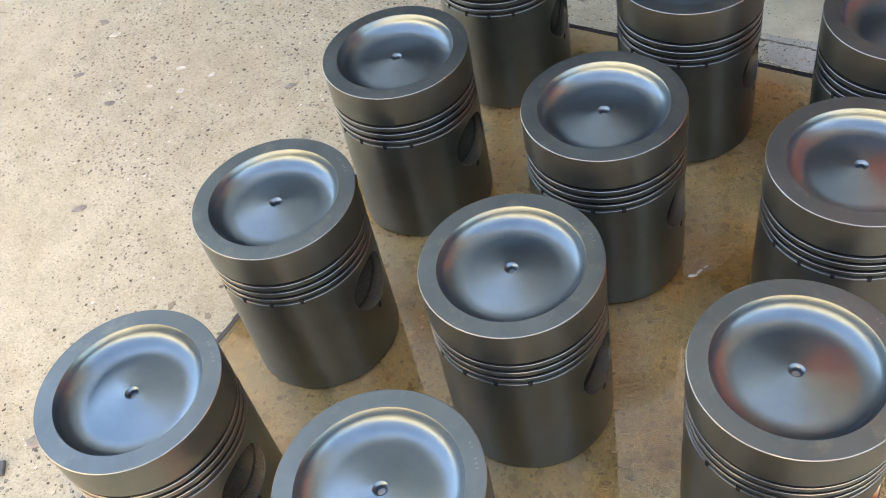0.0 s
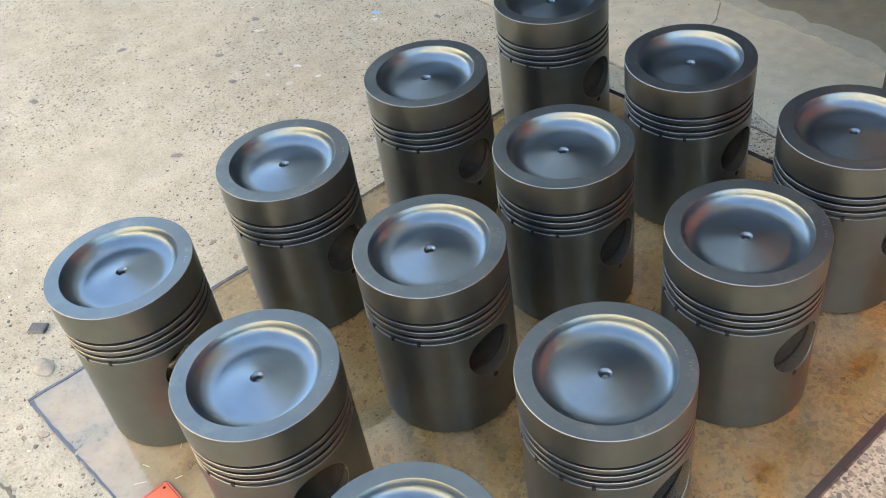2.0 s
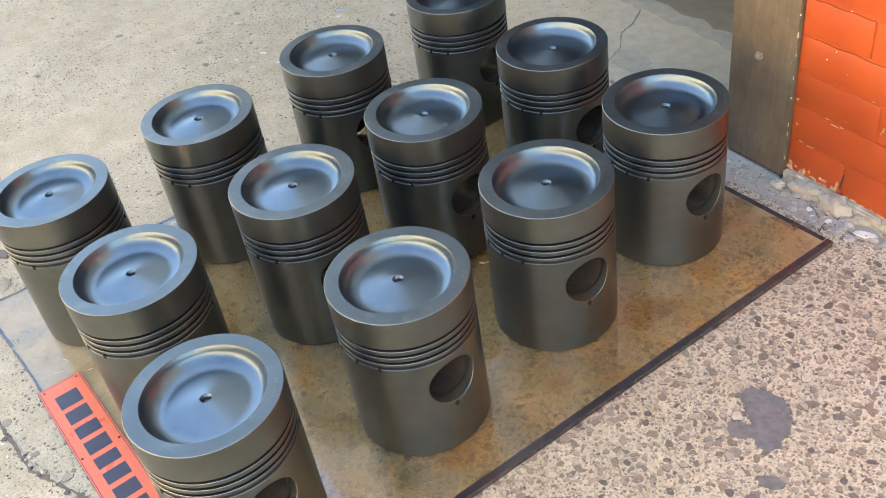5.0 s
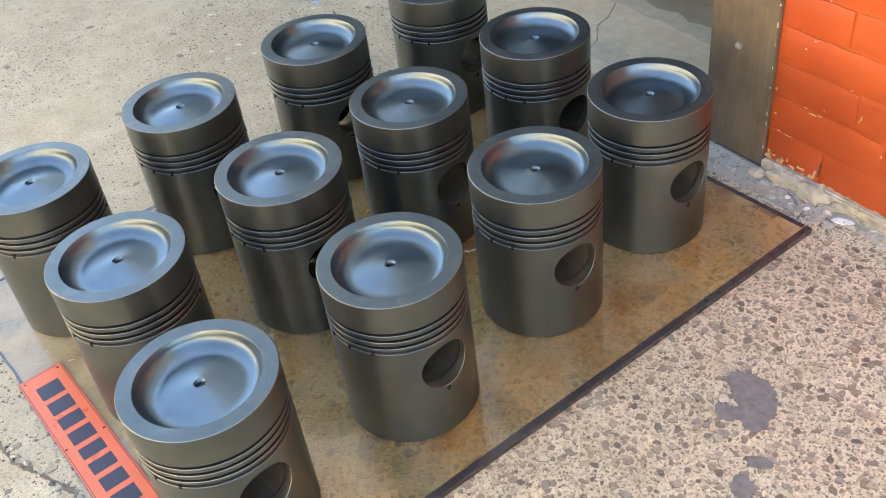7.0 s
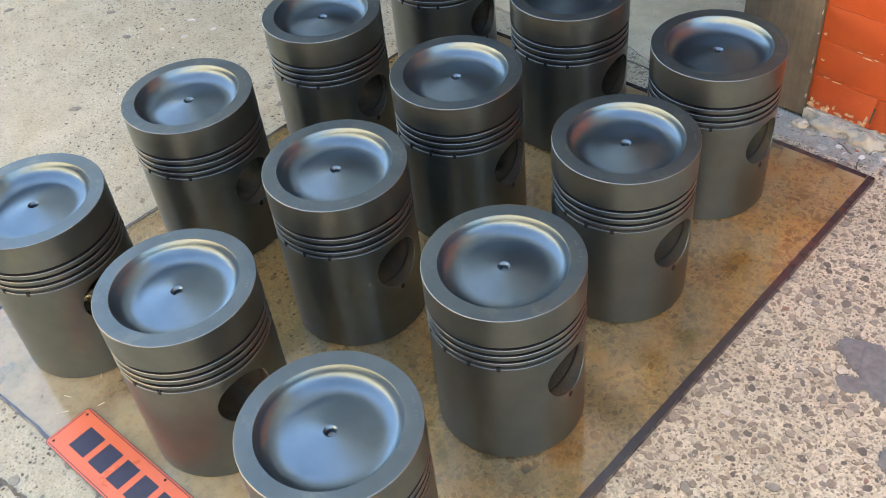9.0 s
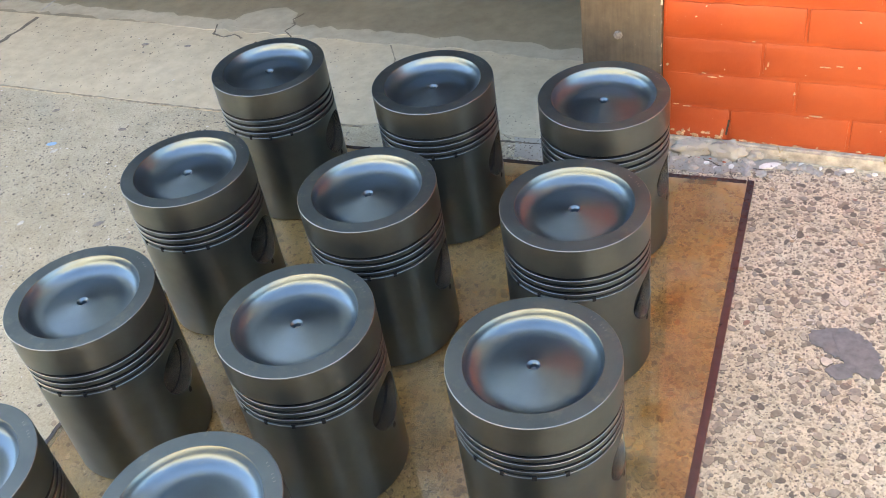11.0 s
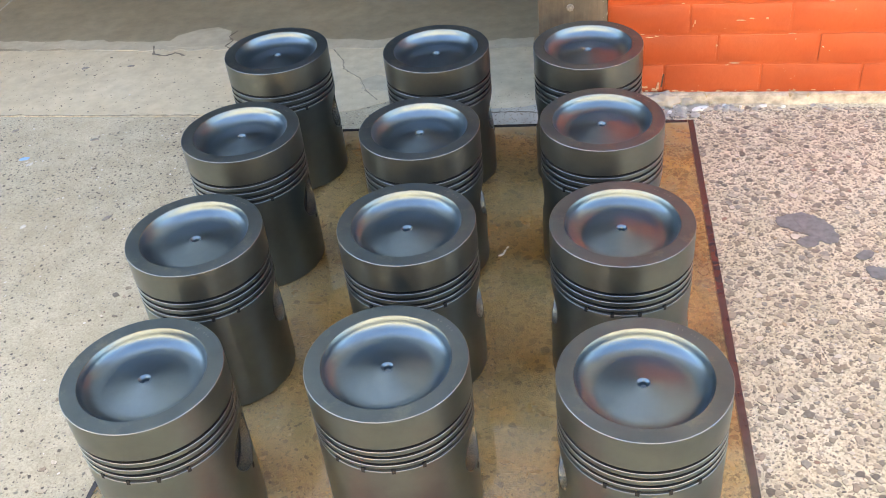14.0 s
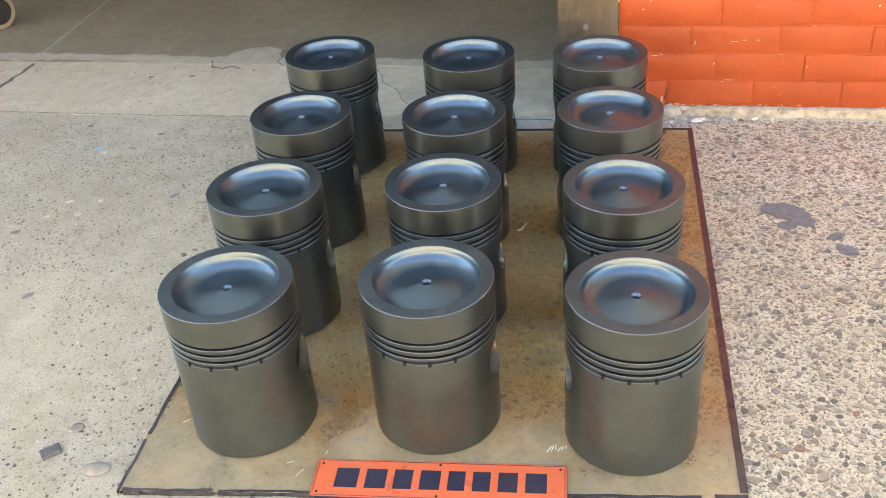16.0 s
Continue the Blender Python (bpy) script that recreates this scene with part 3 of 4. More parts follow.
def crown_mesh():
    prof = [(0, H - 0.0225), (0.0050, H - 0.0222), (0.0056, H - 0.0172), (0.0062, H - 0.0160), (0.0086, H - 0.0135), (0.0092, H - 0.0130)]
    # shallow cone, a fillet that tightens outwards, a short straight wall under the lip
    slope, wall, steps, upright = math.atan(0.205), radians(73), 24, 0.0075
    bend = [-slope + (slope + wall) * ((k + 0.5) / steps) ** 1.28 for k in range(steps)]
    run, rise = sum(math.cos(a) for a in bend), sum(math.sin(a) for a in bend)
    lo, hi = 0.015, 0.09
    for _ in range(40):
        start_r = (lo + hi) / 2
        start_z = -0.0130 - math.tan(slope) * (start_r - 0.0092)
        unit = (0.0932 - upright * math.cos(wall) - start_r) / run
        if start_z + unit * rise + upright * math.sin(wall) > -0.0010:
            lo = start_r
        else:
            hi = start_r
    prof += [(0.0092 + (start_r - 0.0092) * k / 6, H - 0.0130 + (start_z + 0.0130) * k / 6) for k in range(1, 7)]
    here_r, here_z = start_r, start_z
    for a in bend:
        here_r, here_z = here_r + unit * math.cos(a), here_z + unit * math.sin(a)
        prof.append((here_r, H + here_z))
    prof.append((0.0932, H - 0.0010))
    prof += [(0.0940, H), (R - 0.0009, H)]
    b2 = len(prof) - 1
    prof += [(R, H - 0.0009), (R, H - 0.0536)]
    bm = lathe(prof, 128, (b2, 0))
    # Flat rim and dish take the sky-tinted copies of the iron.
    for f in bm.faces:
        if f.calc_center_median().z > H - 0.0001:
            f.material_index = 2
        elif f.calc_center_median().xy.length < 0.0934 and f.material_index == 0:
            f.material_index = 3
    return bm


def belt_mesh():
    """Three ring grooves, near-black inside to stand for their shade, each with a bright worn edge below, and the
    slotted oil groove.
    """
    prof, bright, dark = [(R, H - 0.0536)], [], []
    for top in (0.0542, 0.0682, 0.0822):
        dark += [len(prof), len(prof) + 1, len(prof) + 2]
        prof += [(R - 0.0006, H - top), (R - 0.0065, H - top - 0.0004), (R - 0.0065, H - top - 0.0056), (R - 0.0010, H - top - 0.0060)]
        bright.append(len(prof) - 1)
        prof += [(R - 0.0004, H - top - 0.0067)]
    dark.append(len(prof) + 1)
    prof += [(R - 0.0004, H - 0.0935), (R - 0.0030, H - 0.0950), (R - 0.0030, H - 0.1002), (R - 0.0008, H - 0.1004)]
    bright.append(len(prof) - 1)
    prof += [(R - 0.0002, H - 0.1010)]
    bm = lathe(prof, 128, bright)
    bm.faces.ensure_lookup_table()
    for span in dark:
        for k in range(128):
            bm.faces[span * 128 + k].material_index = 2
    return bm


def skirt_mesh():
    """The skirt with its two round openings for the gudgeon pin, a lower lip and an inner face."""
    bm = bmesh.new()
    r = R - 0.0003
    half = 0.056
    top_z = min(SKIRT_TOP, PIN_Z + half)
    low_z = PIN_Z - half
    n = 12
    a0 = math.asin(half / r)
    ys = [half * math.sin(math.pi / 2 * (2 * k / n - 1)) for k in range(n + 1)]
    zrow = [low_z + (top_z - low_z) * k / n for k in range(n + 1)]
    # square frame round each opening, walked once round
    frame_pts = [(ys[k], zrow[0]) for k in range(n)] + [(ys[n], zrow[k]) for k in range(n)] + [(ys[n - k], zrow[n]) for k in range(n)] + [(ys[0], zrow[n - k]) for k in range(n)]
    for sgn in (1, -1):
        rings = []
        for s in (0.0, 0.35, 0.7, 1.0):
            ring = []
            for y, z in frame_pts:
                ang = math.atan2(z - PIN_Z, y)
                cy, cz = (PIN_R + 0.0012) * math.cos(ang), PIN_Z + (PIN_R + 0.0012) * math.sin(ang)
                yy, zz = y + (cy - y) * s, z + (cz - z) * s
                ring.append(bm.verts.new((sgn * math.sqrt(r * r - yy * yy), yy, zz)))
            rings.append(ring)
        for a, b in zip(rings, rings[1:]):
            for k in range(len(a)):
                bm.faces.new((a[k], a[(k + 1) % len(a)], b[(k + 1) % len(a)], b[k]))
    # plain walls between the openings
    seg = 40
    levels = zrow
    for c in (math.pi / 2, -math.pi / 2):
        w = math.pi / 2 - a0
        cols = [[bm.verts.new((r * math.cos(c - w + 2 * w * k / seg), r * math.sin(c - w + 2 * w * k / seg), z)) for z in levels] for k in range(seg + 1)]
        for p, q in zip(cols, cols[1:]):
            for k in range(len(levels) - 1):
                bm.faces.new((p[k], q[k], q[k + 1], p[k + 1]))

    def band(pairs):
        # full rings that share the angles of the parts above
        angs = []
        for c in (0, math.pi / 2, math.pi, 3 * math.pi / 2):
            if c in (0, math.pi):
                angs += [c + math.asin(y / r) for y in ys[:-1]]
            else:
                w = math.pi / 2 - a0
                angs += [c - w + 2 * w * k / seg for k in range(seg)]
        rr = [[bm.verts.new((q * math.cos(a), q * math.sin(a), z)) for a in angs] for q, z in pairs]
        for p, q in zip(rr, rr[1:]):
            for k in range(len(angs)):
                bm.faces.new((p[k], p[(k + 1) % len(angs)], q[(k + 1) % len(angs)], q[k]))

    if SKIRT_TOP > top_z + 1e-6:
        band([(r, SKIRT_TOP), (r, top_z)])
    band([(r, low_z), (r, 0.0025), (r - 0.0025, 0.0), (r - 0.012, 0.0), (r - 0.012, 0.05)])
    bmesh.ops.remove_doubles(bm, verts=bm.verts, dist=1e-5)
    return bm


def bore_mesh():
    """One pin bore, running inwards along -x from the skirt, with its snap-ring groove."""
    seg = 64
    bm = bmesh.new()
    r = R - 0.0003
    rows = []
    prof = [(None, PIN_R + 0.0012), (None, PIN_R), (0.0965, PIN_R), (0.0963, PIN_R + 0.003), (0.0932, PIN_R + 0.003), (0.0930, PIN_R), (0.0360, PIN_R), (0.0345, PIN_R + 0.0015), (0.0345, PIN_R + 0.012)]
    for i, (x, q) in enumerate(prof):
        ring = []
        for k in range(seg):
            a = 2 * math.pi * k / seg
            y, z = q * math.cos(a), q * math.sin(a)
            xx = math.sqrt(r * r - y * y) - 0.0012 * i if x is None else x
            ring.append(bm.verts.new((xx, y, z + PIN_Z)))
        rows.append(ring)
    for i, (a, b) in enumerate(zip(rows, rows[1:])):
        for k in range(seg):
            f = bm.faces.new((a[k], a[(k + 1) % seg], b[(k + 1) % seg], b[k]))
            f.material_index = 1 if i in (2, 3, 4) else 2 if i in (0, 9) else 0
    return bm


piston = empty("piston", pose(0, 0, T, 0, 0, 4), "dark grey-green iron engine piston with dished crown on the glass", "piston", "pistons on the glass sheet")
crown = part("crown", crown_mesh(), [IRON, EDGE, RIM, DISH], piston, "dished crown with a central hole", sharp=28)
belt = part("ring_belt", belt_mesh(), [IRON, EDGE, GROOVE_SHADE], piston, "ring lands with three dark grooves", sharp=28)
part("skirt", skirt_mesh(), IRON, piston, sharp=40)
for turn in (0, 180):
    bore = part("pin_bore", bore_mesh(), [BORE, HOLE_SHADE, IRON], piston, "ground steel pin bore with snap-ring groove", pose(0, 0, 0, 0, 0, turn), sharp=30)
    # Slots and oil holes are black plugs, their shade put into the colour.
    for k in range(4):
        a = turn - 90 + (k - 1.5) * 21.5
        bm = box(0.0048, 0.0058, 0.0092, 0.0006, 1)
        part("drain_slot", bm, HOLE_SHADE, belt, "", pose((R - 0.0022) * math.cos(radians(a)), (R - 0.0022) * math.sin(radians(a)), H - 0.1055, 0, 0, a))
    bm = lathe([(0, 0.0010), (0.0042, 0.0010), (0.0046, 0.0004), (0.0046, -0.0060), (0, -0.0060)], 20)
    bm.transform(Matrix.Diagonal((1.25, 1, 1, 1)))
    part("oil_hole", bm, HOLE_SHADE, bore, "", pose(R - 0.0009, -0.003, PIN_Z - PIN_R - 0.0066, 0, 90, 0))
for base, count in ((38, 3), (52, 2)):
    for k in range(count):
        a = base + k * 3.2
        bm = box(0.0034, 0.0012, 0.0003)
        part("stamped_mark", bm, STAMP, crown, "", pose(0.1075 * math.cos(radians(a)), 0.1075 * math.sin(radians(a)), H, 0, 0, a + 20 * (k % 2)))

SPOTS = [
    (0.353, 0.011, -10), (0.707, -0.034, -2),
    (-0.011, 0.335, 4), (0.355, 0.340, -4), (0.711, 0.316, -5),
    (-0.005, 0.674, -3), (0.355, 0.651, -2), (0.705, 0.649, -13),
    (0.000, 1.029, 0), (0.368, 0.991, -4), (0.700, 0.965, -10)]
for x, y, a in SPOTS:
    copy_thing(piston, pose(x, y, T, 0, 0, a + 4))

# ---- sign plate ----
sign = empty("sign_plate", pose(0.3665, -0.1665, T, 0, 0, -1.5), "orange enamel sign plate with dark navy blocks, lying on the glass", "sign")
W2, H2 = 0.223, 0.0435
corner = []
for cx, cy, a0 in ((W2 - 0.008, H2 - 0.008, 0), (-W2 + 0.008, H2 - 0.008, 90), (-W2 + 0.008, -H2 + 0.008, 180), (W2 - 0.008, -H2 + 0.008, 270)):
    for k in range(6):
        a = radians(a0 + 18 * k)
        corner.append((cx + 0.008 * math.cos(a), cy + 0.008 * math.sin(a)))
part("plate_edge", slab([(x * 1.004, y * 1.02) for x, y in corner], 0.0, 0.0016), INK, sign, "dark rim of the plate")
plate = part("plate", slab(corner, 0.0, 0.0022, 0.0005), SIGN, sign)
left = -0.184
for wide in (0.041, 0.037, 0.033, 0.036, 0.030, 0.031, 0.034, 0.037):
    part("letter_block", box(wide, 0.0445, 0.0004), INK, plate, "", pose(left + wide / 2, 0.0, 0.0022))
    left += wide + 0.0134
for x, y, sx, sy in ((0, 0.0405, 0.432, 0.0011), (0, -0.0405, 0.432, 0.0011), (-0.2195, 0, 0.0011, 0.070), (0.2195, 0, 0.0011, 0.070)):
    part("border_line", box(sx, sy, 0.0003), INK, plate, "", pose(x, y, 0.0022))
for x, y in ((-0.212, 0.033), (0.212, 0.033), (-0.212, -0.033), (0.212, -0.033), (0.0, 0.036), (0.0, -0.036)):
    part("screw_hole", lathe([(0, 0.0003), (0.0022, 0.0003), (0.0025, 0.0)], 14), HOLE_SHADE, plate, "", pose(x, y, 0.0022))

# ---- loose bits ----
rng = random.Random(5)
tagged(part("slate_chip", box(0.037, 0.027, 0.007, 0.002, 1), SLATE, m=pose(-0.381, -0.095, 0, 0, 0, 38)), "square dark slate chip on the concrete", "stone chip")
tagged(part("flat_stone", blob(0.026, 0.019, 0.0045, 2), SAND, m=pose(-0.277, -0.137, 0)), "flat tan stone lying on the concrete", "stone")
tagged(part("round_pebble", blob(0.014, 0.012, 0.0030, 3), GREYSTONE, m=pose(-0.356, -0.029, 0)), "small grey pebble on the concrete", "stone")
for x, y, rx, ry, a, sd in ((1.128, 0.726, 0.040, 0.032, -10, 1.2), (1.160, 0.706, 0.050, 0.034, -62, 3.3), (1.132, 0.658, 0.021, 0.017, 10, 2.3), (1.231, 0.607, 0.020, 0.012, 30, 4), (1.240, 0.548, 0.024, 0.016, -50, 5)):
    tagged(part("tar_stain", patch(rx, ry, 0.0020 + 0.0003 * sd, sd), TAR, m=pose(x, y, 0, 0, 0, a)), "dark grey tar stain on the pebbled concrete", "stain", "tar stains")
for x, y, rx, ry, a in ((-0.770, 1.150, 0.014, 0.008, 10), (-0.745, 1.120, 0.010, 0.006, 50), (-0.983, 0.893, 0.013, 0.007, 40), (-0.735, 0.836, 0.012, 0.0065, 30), (-0.766, 0.762, 0.008, 0.005, 20), (-0.646, 0.838, 0.010, 0.006, 60), (-0.683, 0.771, 0.009, 0.0075, 45)):
    tagged(part("paint_fleck", patch(rx, ry, 0.0012, x * 7, 18), BLUE if ry > 0.0078 else WHITE, m=pose(x, y, 0, 0, 0, a)), "small paint fleck on the concrete", "paint fleck")
for x, y, a, s in ((0.497, 0.640, 30, 1.0), (0.505, 0.652, 65, 0.8), (0.511, 0.665, 50, 0.6)):
    tagged(part("paper_scrap", blob(0.009 * s, 0.0032 * s, 0.002, a * 0.1, 1), PLASTER, m=pose(x, y, T, 0, 0, a)), "tiny white scrap lying on the glass", "scrap")
for x, y, a, ln in ((0.115, -0.150, 55, 0.020), (0.092, -0.125, 20, 0.014), (0.10, -0.06, -40, 0.016), (-0.135, -0.02, 40, 0.014), (0.155, -0.10, 70, 0.012)):
    tagged(part("straw", box(ln, 0.0010, 0.0008), STRAW, m=pose(x, y, T, 0, 0, a)), "thin dry straw bit lying on the glass", "straw")

for x, y, s, a in ((-0.967, 0.742, 0.010, 30), (-0.820, 0.686, 0.010, 20), (-0.825, 0.847, 0.007, 0), (-0.445, 0.859, 0.009, 50), (-0.658, 0.407, 0.010, 40), (-1.050, 0.927, 0.010, 0), (-0.785, 1.665, 0.009, 15), (-0.639, 1.662, 0.008, 0), (-0.605, 1.230, 0.009, 0), (-0.860, 1.302, 0.008, 40), (-1.208, 0.299, 0.012, 10), (-1.242, 0.592, 0.010, 60)):
    tagged(part("dark_pebble", blob(s * 1.4, s * 0.8, 0.0022, s * 900 + a, 2, 0.35), GREYSTONE, m=pose(x, y, 0.0016 if y > 1.4 else 0, 0, 0, a)), "grey-brown flat pebble set in the pale concrete", "stone", "dark pebbles")
for k in range(6):
    tagged(part("tape_residue", box(0.018 - 0.002 * k, 0.0016, 0.0004), PLASTER, m=pose(0.560 + 0.006 * k, -0.088 + 0.003 * (k % 3), T, 0, 0, 60 + 14 * (k % 3))), "white scratchy tape residue on the glass", "residue", "tape residue")
for k in range(9):
    z = 0.05 + 0.05 * k + rng.uniform(-0.015, 0.015)
    bm = blob(0.0016 * rng.uniform(0.6, 1.5), 0.0012, 0.0065 * rng.uniform(0.4, 1.5), k + 3, 1, 0.6)
    part("paint_chip", bm, MORTAR, post, "", pose(0.0845, -0.0035, z))

# Broken mortar along the foot of the wall.
for k in range(70):
    u = 0.02 + 0.44 * rng.random() ** 1.1 if k < 56 else rng.uniform(0.3, 0.7)
    v = -0.012 - 0.055 * rng.random() * (1.0 if u < 0.4 else 0.5)
    s = rng.uniform(0.0025, 0.0095)
    tagged(part("mortar_lump", blob(s * 1.3, s, s * 0.5, k + 1, 2, 0.55), RUBBLE if k % 4 else MORTAR, sharp=8, m=HOUSE @ pose(u, v, 0, 0, 0, rng.uniform(0, 180))), "broken lump of pale mortar by the wall foot", "rubble", "mortar rubble")
for u, v, rx, ry, rz, a in ((0.192, -0.008, 0.040, 0.021, 0.026, 6), (0.265, -0.008, 0.037, 0.022, 0.027, -4), (0.131, -0.028, 0.017, 0.012, 0.014, 25), (0.322, -0.006, 0.020, 0.012, 0.015, 10)):
    tagged(part("mortar_lump", blob(rx, ry, rz * 0.9, u * 30, 4, 0.33), CEMENT, sharp=50, m=HOUSE @ pose(u, v, 0, 0, 0, a)), "large rounded lump of pale cement by the wall foot", "rubble", "mortar rubble")
for k, (u, v, ln, wd, a) in enumerate(((0.355, -0.031, 0.047, 0.018, 22), (0.298, -0.019, 0.024, 0.014, 30), (0.279, -0.049, 0.014, 0.011, 70), (0.510, -0.016, 0.020, 0.011, 8), (0.416, -0.014, 0.012, 0.008, 40), (0.559, -0.020, 0.011, 0.008, 0), (0.227, -0.045, 0.013, 0.009, 15), (0.247, -0.060, 0.010, 0.007, 55), (0.455, -0.020, 0.010, 0.006, 80))):
    ring = [(ln / 2 * math.cos(0.7 * i) * (1 + 0.22 * noise.noise(Vector((i, k, 0.5)))), wd / 2 * math.sin(0.7 * i) * (1 + 0.25 * noise.noise(Vector((i, k, 4.5))))) for i in range(9)]
    tagged(part("plaster_flake", slab(ring, 0.0, 0.0042, 0.0006), PLASTER, m=HOUSE @ pose(u, v, 0.0006, 2, -3, a), sharp=20), "white plaster flake lying by the wall foot", "flake", "plaster flakes")
for k in range(7):
    u, v, a = rng.uniform(0.18, 0.36), rng.uniform(-0.05, -0.026), rng.uniform(0, 360)
    pts = [(0, 0)]
    for i in range(4):
        a += rng.uniform(-35, 35)
        pts.append((pts[-1][0] + 0.011 * math.cos(radians(a)), pts[-1][1] + 0.011 * math.sin(radians(a))))
    tagged(part("twig", ribbon(pts, 0.0010, 0.0, 0.0016, 0.3, 0.006, k), TWIG_AND_GAP, m=HOUSE @ pose(u, v, 0.001)), "thin dark dry twig among the rubble", "twig", "twigs by the wall")
for u, v, s_ in ((0.205, -0.030, 0.006), (0.232, -0.028, 0.004), (0.262, -0.034, 0.005), (0.318, -0.028, 0.004)):
    tagged(part("paint_flake", blob(s_, s_ * 0.6, 0.0016, u * 50, 1, 0.5), ORANGE, m=HOUSE @ pose(u, v, 0.0012)), "small fallen flake of orange paint", "flake", "orange paint flakes")
# Peeled fringe along the lower edge of the paint, and pale rubbed spots on the joints.
for k in range(44):
    u = 0.122 + 0.22 * rng.random() ** 1.2 if k < 26 else rng.uniform(0.3, 0.9)
    near = max(0.0, 1 - (u - 0.122) / 0.2)
    z = 0.031 + (0.018 * near + 0.004) * rng.random()
    bm = blob(rng.uniform(0.0020, 0.0075), 0.0008, rng.uniform(0.0018, 0.0050) * (0.6 + near), k * 1.3, 2, 1.1)
    part("peeled_spot", bm, PEELED, wall_right, "", pose(u, 0.0034, z))
for u, z, wd, tall in ((0.432, 0.112, 0.013, 0.0022), (0.415, 0.107, 0.006, 0.002), (0.436, 0.226, 0.010, 0.003), (0.462, 0.230, 0.007, 0.003), (0.498, 0.230, 0.004, 0.006), (0.222, 0.184, 0.014, 0.0025), (0.240, 0.187, 0.007, 0.003), (0.205, 0.192, 0.006, 0.002), (0.330, 0.222, 0.002, 0.010), (0.326, 0.214, 0.0018, 0.007), (0.300, 0.272, 0.004, 0.003), (0.386, 0.160, 0.0025, 0.006), (0.560, 0.190, 0.008, 0.0018), (0.640, 0.271, 0.007, 0.002), (0.150, 0.112, 0.006, 0.002), (0.172, 0.109, 0.009, 0.002), (0.135, 0.148, 0.003, 0.004), (0.129, 0.205, 0.003, 0.006)):
    bm = blob(wd * 0.8, 0.0008, tall * 0.6, u * 90 + z * 40, 2, 1.3)
    part("rubbed_spot", bm, PEELED, wall_right, "", pose(u, 0.0034, z - tall * 0.4))
# Dark sliver on the brick face stands for shade in the open joint.
part("open_joint_shade", slab([(-0.0022, 0), (0.0018, 0), (0.0008, 0.0012), (-0.0010, 0.0012)], 0, 0.038), TWIG_AND_GAP, wall_right, "dark strip standing for the gap where the joint has fallen out", pose(0.2570, 0.0032, 0.046, 0, 7, 0))
part("joint_fill", blob(0.0034, 0.0010, 0.014, 4.4, 2, 0.8), PEELED, wall_right, "", pose(0.2470, 0.0030, 0.040, 0, 9, 0))
for k in range(9):
    u = rng.uniform(0.16, 0.75)
    bm = bmesh.new()
    for j in range(7):
        a = rng.uniform(0, 6.28)
        ln = rng.uniform(0.010, 0.024)
        p = [Vector((0, 0, 0)), Vector((math.cos(a) * ln * 0.4, math.sin(a) * ln * 0.4, ln * 0.7)), Vector((math.cos(a) * ln, math.sin(a) * ln, ln * 0.8))]
        s = Vector((-math.sin(a), math.cos(a), 0)) * 0.0009
        v = [bm.verts.new(q) for q in (p[0] - s, p[0] + s, p[1] + s, p[1] - s, p[2])]
        bm.faces.new(v[:4])
        bm.faces.new((v[3], v[2], v[4]))
    tagged(part("weed_tuft", bm, WEED, m=HOUSE @ pose(u, -0.008, 0.022 if k % 2 else 0.0)), "small dry weed tuft at the wall foot", "weed", "weeds at the wall")

# Caster of a cart just inside the garage.
caster = empty("cart_wheel", pose(-1.585, 2.20, 0.0023, 0, 0, 62), "tan caster wheel of a cart on the garage floor", "wheel")
bm = lathe([(0.050, -0.019), (0.064, -0.019), (0.070, -0.012), (0.070, 0.012), (0.064, 0.019), (0.050, 0.019)], 40)
bm.transform(pose(0, 0, 0.07, 90, 0, 0))
part("tyre", bm, WHEELT, caster)
bm = lathe([(0, -0.020), (0.014, -0.022), (0.022, -0.014), (0.046, -0.012), (0.050, -0.017), (0.050, 0.017), (0.046, 0.012), (0.022, 0.014), (0.014, 0.022), (0, 0.020)], 32)
bm.transform(pose(0, 0, 0.07, 90, 0, 0))
part("hub", bm, RUBBER, caster)
for y in (-0.027, 0.027):
    part("fork", box(0.044, 0.006, 0.12, 0.002, 1, (0, y, 0.045)), RUBBER, caster)
part("swivel_plate", box(0.075, 0.075, 0.018, 0.003, 1, (0, 0, 0.160)), RUBBER, caster)


# Loose crumbs along the crack in front of the glass.
for k in range(22):
    u = rng.random()
    x = 0.02 + 0.46 * u
    y = -0.306 + 0.025 * u + 0.050 * u ** 3 + rng.uniform(-0.010, 0.008)
    s = rng.uniform(0.003, 0.007)
    tagged(part("crack_crumb", blob(s * 1.2, s, s * 0.7, k + 60, 1, 0.5), SLATE if k % 2 else RUBBLE, m=pose(x, y, 0.0008, 0, 0, rng.uniform(0, 180))), "small crumb of broken concrete in the crack", "rubble", "crumbs in the crack")

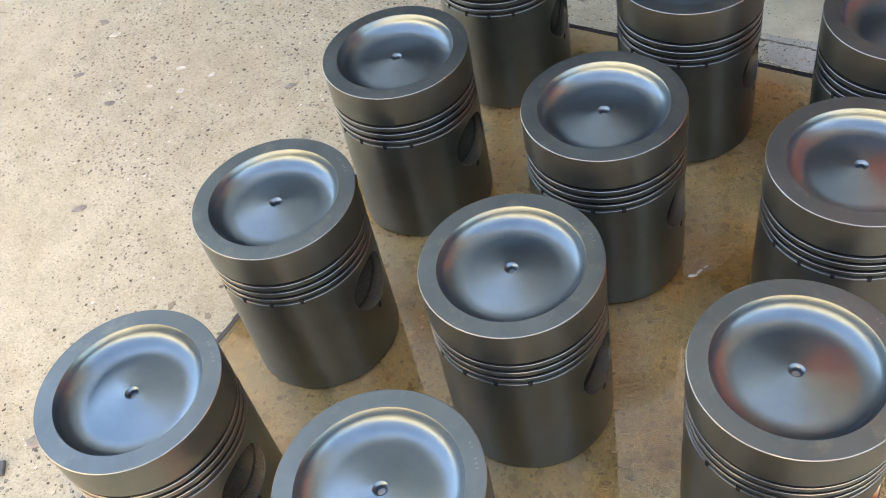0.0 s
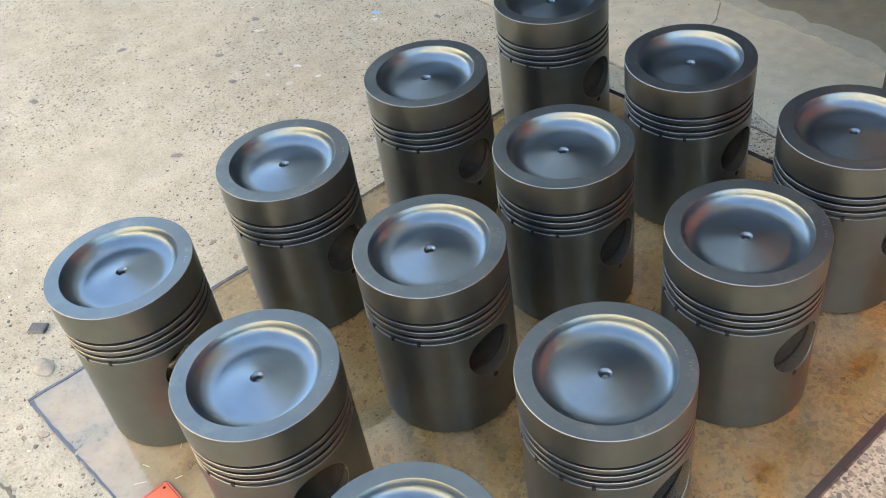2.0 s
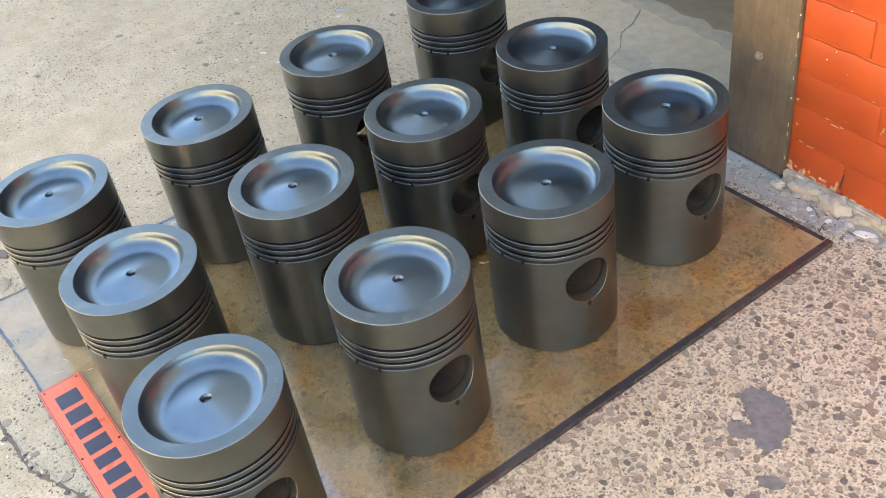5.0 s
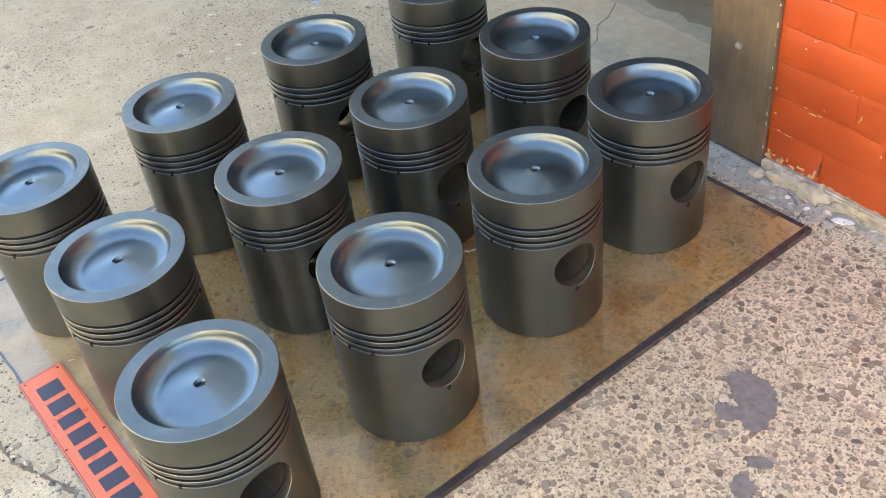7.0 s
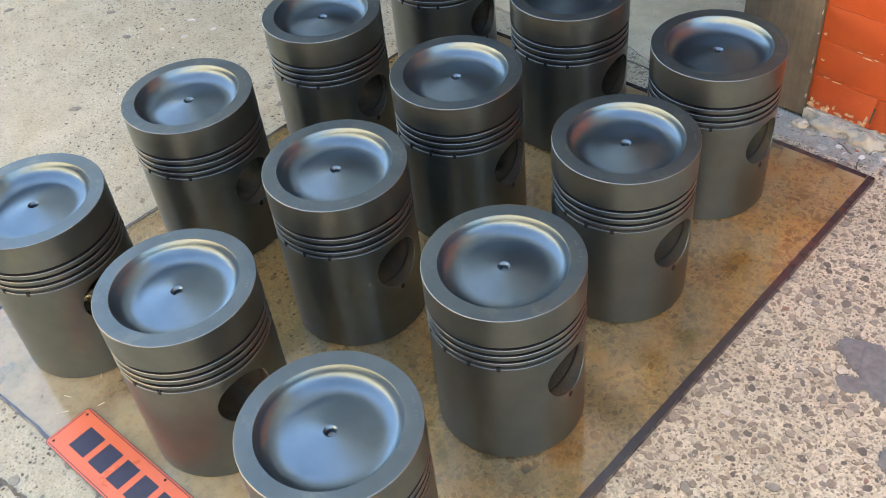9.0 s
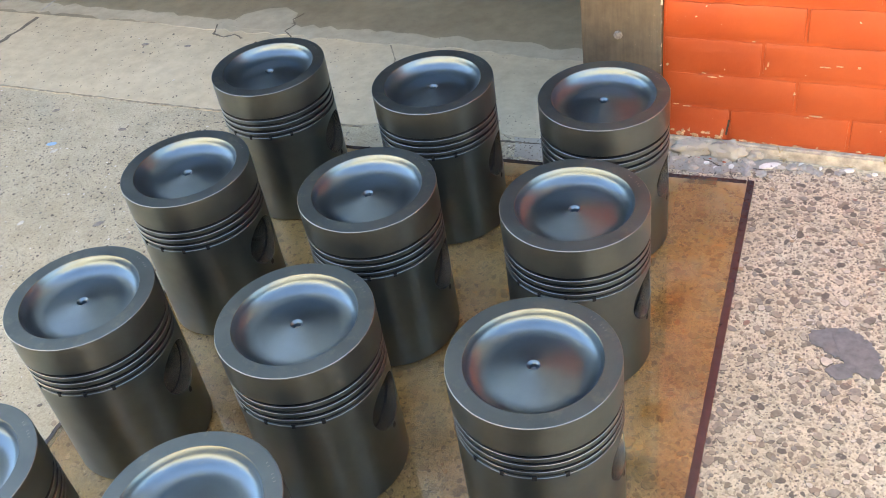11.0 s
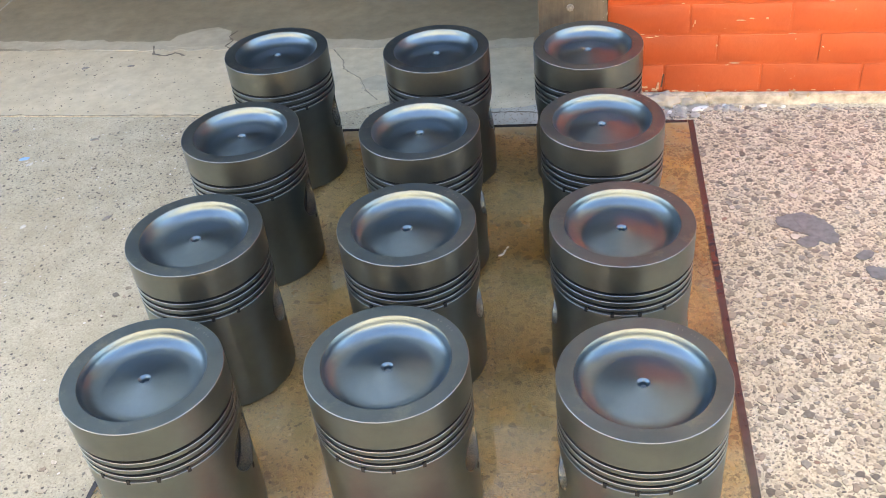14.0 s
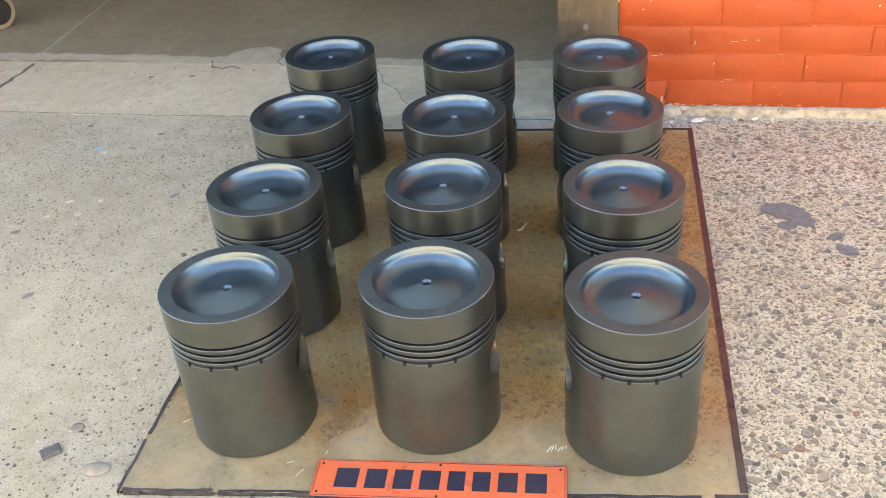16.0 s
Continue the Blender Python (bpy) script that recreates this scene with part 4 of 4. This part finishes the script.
# ---- stones set in the paving ----
def stones(name, mat, cells, size, region, label, keep, lift=0.0012, seed=1, sides=7, base=0.0):
    rs = np.random.RandomState(seed)
    x0, x1, y0, y1 = region
    nx, ny = int((x1 - x0) / cells), int((y1 - y0) / cells)
    gx, gy = np.meshgrid(np.arange(nx), np.arange(ny))
    cx = x0 + (gx.ravel() + rs.rand(nx * ny)) * cells
    cy = y0 + (gy.ravel() + rs.rand(nx * ny)) * cells
    ok = np.array([keep(a, b, u) for a, b, u in zip(cx, cy, rs.rand(nx * ny))])
    cx, cy = cx[ok], cy[ok]
    k = len(cx)
    s = size[0] + (size[1] - size[0]) * rs.rand(k) ** 2.6
    asp = rs.uniform(0.5, 1.0, k)
    rot = rs.uniform(0, np.pi, k)
    ang = np.arange(sides) * 2 * np.pi / sides
    rad = rs.uniform(0.62, 1.14, (k, sides))
    px = s[:, None] * rad * np.cos(ang)
    py = (s * asp)[:, None] * rad * np.sin(ang)
    c, d = np.cos(rot)[:, None], np.sin(rot)[:, None]
    wx, wy = px * c - py * d, px * d + py * c
    z = np.full((k, sides), base)
    up = lift * rs.uniform(0.5, 1.2, k)
    outer = np.stack([wx + cx[:, None], wy + cy[:, None], z - 0.001], 2)
    # top shifted so the dark ring paints each stone's gap and shadow crescent
    lean = rs.normal(0.6, 0.9, k)
    ox, oy = 0.11 * s * np.cos(lean), 0.11 * s * np.sin(lean)
    inner = np.stack([wx * 0.89 + (cx + ox)[:, None], wy * 0.89 + (cy + oy)[:, None], z + up[:, None]], 2)
    verts = np.concatenate([outer, inner], 1).reshape(-1, 3)
    faces = []
    for i in range(k):
        o = i * 2 * sides
        faces.append([o + sides + j for j in range(sides)])
        for j in range(sides):
            j2 = (j + 1) % sides
            faces.append([o + j, o + j2, o + sides + j2, o + sides + j])
    me = bpy.data.meshes.new(name)
    me.from_pydata(verts.tolist(), [], faces)
    me.materials.append(mat)
    # dark sides stand for the gaps and shadows round the stones
    me.materials.append(JOINT_AND_SHADE)
    me.polygons.foreach_set("material_index", np.array([0 if len(f) == sides else 1 for f in faces], dtype=np.int32))
    ob = new(name, me)
    tagged(ob, label, "pebbles", kind="stuff")
    return ob


def plan_side(x, y):
    """How far a place lies on the pebbled side of the paving, from 0 to 1."""
    return min(1.0, max(0.0, (x + 0.25 * noise.noise(Vector((x * 1.5, y * 1.5, 0))) - 0.25) / 0.7))


def in_front(x, y):
    return (x - 0.65) * 0.1045 + (y - 1.29) * 0.9945 < (-0.075 if x < 0.1 else -0.02 if x > 0.75 else 0.10)


def patchy(x, y, f=3.0):
    return 0.5 + 0.9 * noise.noise(Vector((x * f, y * f, 3.3)))


stones("pebbles", PEBBLE, 0.0115, (0.0026, 0.0105), (-0.35, 2.3, -0.75, 1.35), "rounded brown and grey pebbles worn flush in concrete", lambda x, y, u: in_front(x, y) and u < 0.74 * plan_side(x, y) + 0.08, 0.0012, 3, 9)
stones("large_pebbles", PEBBLE, 0.045, (0.0085, 0.0150), (-0.2, 2.3, -0.75, 1.2), "large brown and grey pebbles worn flush in concrete", lambda x, y, u: in_front(x, y) and u < 0.55 * plan_side(x, y) + 0.05, 0.0014, 8, 9)
stones("small_pebbles", PEBBLE, 0.0065, (0.0012, 0.0040), (0.1, 2.0, -0.6, 1.3), "small brown pebbles worn flush in concrete", lambda x, y, u: in_front(x, y) and u < 0.55 * plan_side(x, y), 0.0007, 4, 6)
stones("sunk_pebbles", PEBBLE, 0.021, (0.0035, 0.0125), (-0.2, 0.97, -0.2, 1.2), "brown pebbles in the concrete under the glass", lambda x, y, u: u < 0.70, 0.0012, 14, 9)
stones("dark_grit", GRIT, 0.0078, (0.0011, 0.0052), (-2.3, 0.5, -0.9, 1.6), "small dark stone grit in pale concrete", lambda x, y, u: in_front(x, y) and u < patchy(x, y) * (0.95 - 0.25 * max(0.0, -x - 0.4)), 0.0006, 5, 6)
# Small dark specks paint the shadows of pits in the pebbled side.
stones("pit_shadows", GRIT, 0.0085, (0.0008, 0.0026), (0.4, 2.1, -0.6, 1.28), "fine dark specks standing for pit shadows between the pebbles", lambda x, y, u: in_front(x, y) and u < 0.55 * plan_side(x, y), 0.0006, 12, 6)
stones("gutter_grit", GRIT, 0.0075, (0.0010, 0.0032), (0.25, 0.95, 1.16, 1.38), "black grit in the grey strip behind the glass", lambda x, y, u: u < 0.55 and (x - 0.65) * 0.1045 + (y - 1.29) * 0.9945 < 0.06, 0.0009, 6, 6, 0.0011)

stones("apron_grit", GRIT, 0.016, (0.0014, 0.0055), (-2.4, 0.3, 1.25, 1.85), "sparse dark grit in the smooth concrete apron", lambda x, y, u: -0.055 < (x - 0.65) * 0.1045 + (y - 1.29) * 0.9945 < 0.30 and x < 0.05 - 0.3 * (y - 1.25) and u < 0.40 * patchy(x, y, 5.0), 0.0006, 9, 6, 0.0018)

# ---- painted bricks ----
COURSE = 0.0805
PITCH = 0.236
brick_meshes = []
for k in range(5):
    bm = box(PITCH - 0.009, 0.03, COURSE - 0.007, 0.003, 2)
    bmesh.ops.subdivide_edges(bm, edges=[e for e in bm.edges if e.calc_length() > 0.03], cuts=6)
    for v in bm.verts:
        q = noise.noise(v.co * 18 + Vector((k * 9.1, 0, 0)))
        v.co.y += 0.0026 * q
        v.co.z += 0.0026 * noise.noise(v.co * 30 + Vector((0, k * 4.2, 0)))
    brick_meshes.append(mesh_of(bm, "brick", ORANGE, 50))
starts = [0.262, 0.389, 0.318, 0.395]
for row in range(8):
    u0 = starts[row] if row < 4 else 0.262 + 0.118 * (row % 2) + rng.uniform(-0.02, 0.02)
    u = u0
    while u > 0.122 + 0.08:
        u -= PITCH
    u += PITCH
    cuts = [0.122]
    while u < 2.0:
        cuts.append(u)
        u += PITCH
    for a, b in zip(cuts, cuts[1:]):
        if b - a < 0.03:
            continue
        ob = new("brick", brick_meshes[rng.randrange(5)])
        ob.parent = wall_right
        ob.matrix_basis = pose((a + b) / 2, 0.0195 + rng.uniform(-0.0012, 0.0012), 0.0335 + row * COURSE) @ Matrix.Diagonal(((b - a - 0.0055) / (PITCH - 0.009), 1, 1, 1))
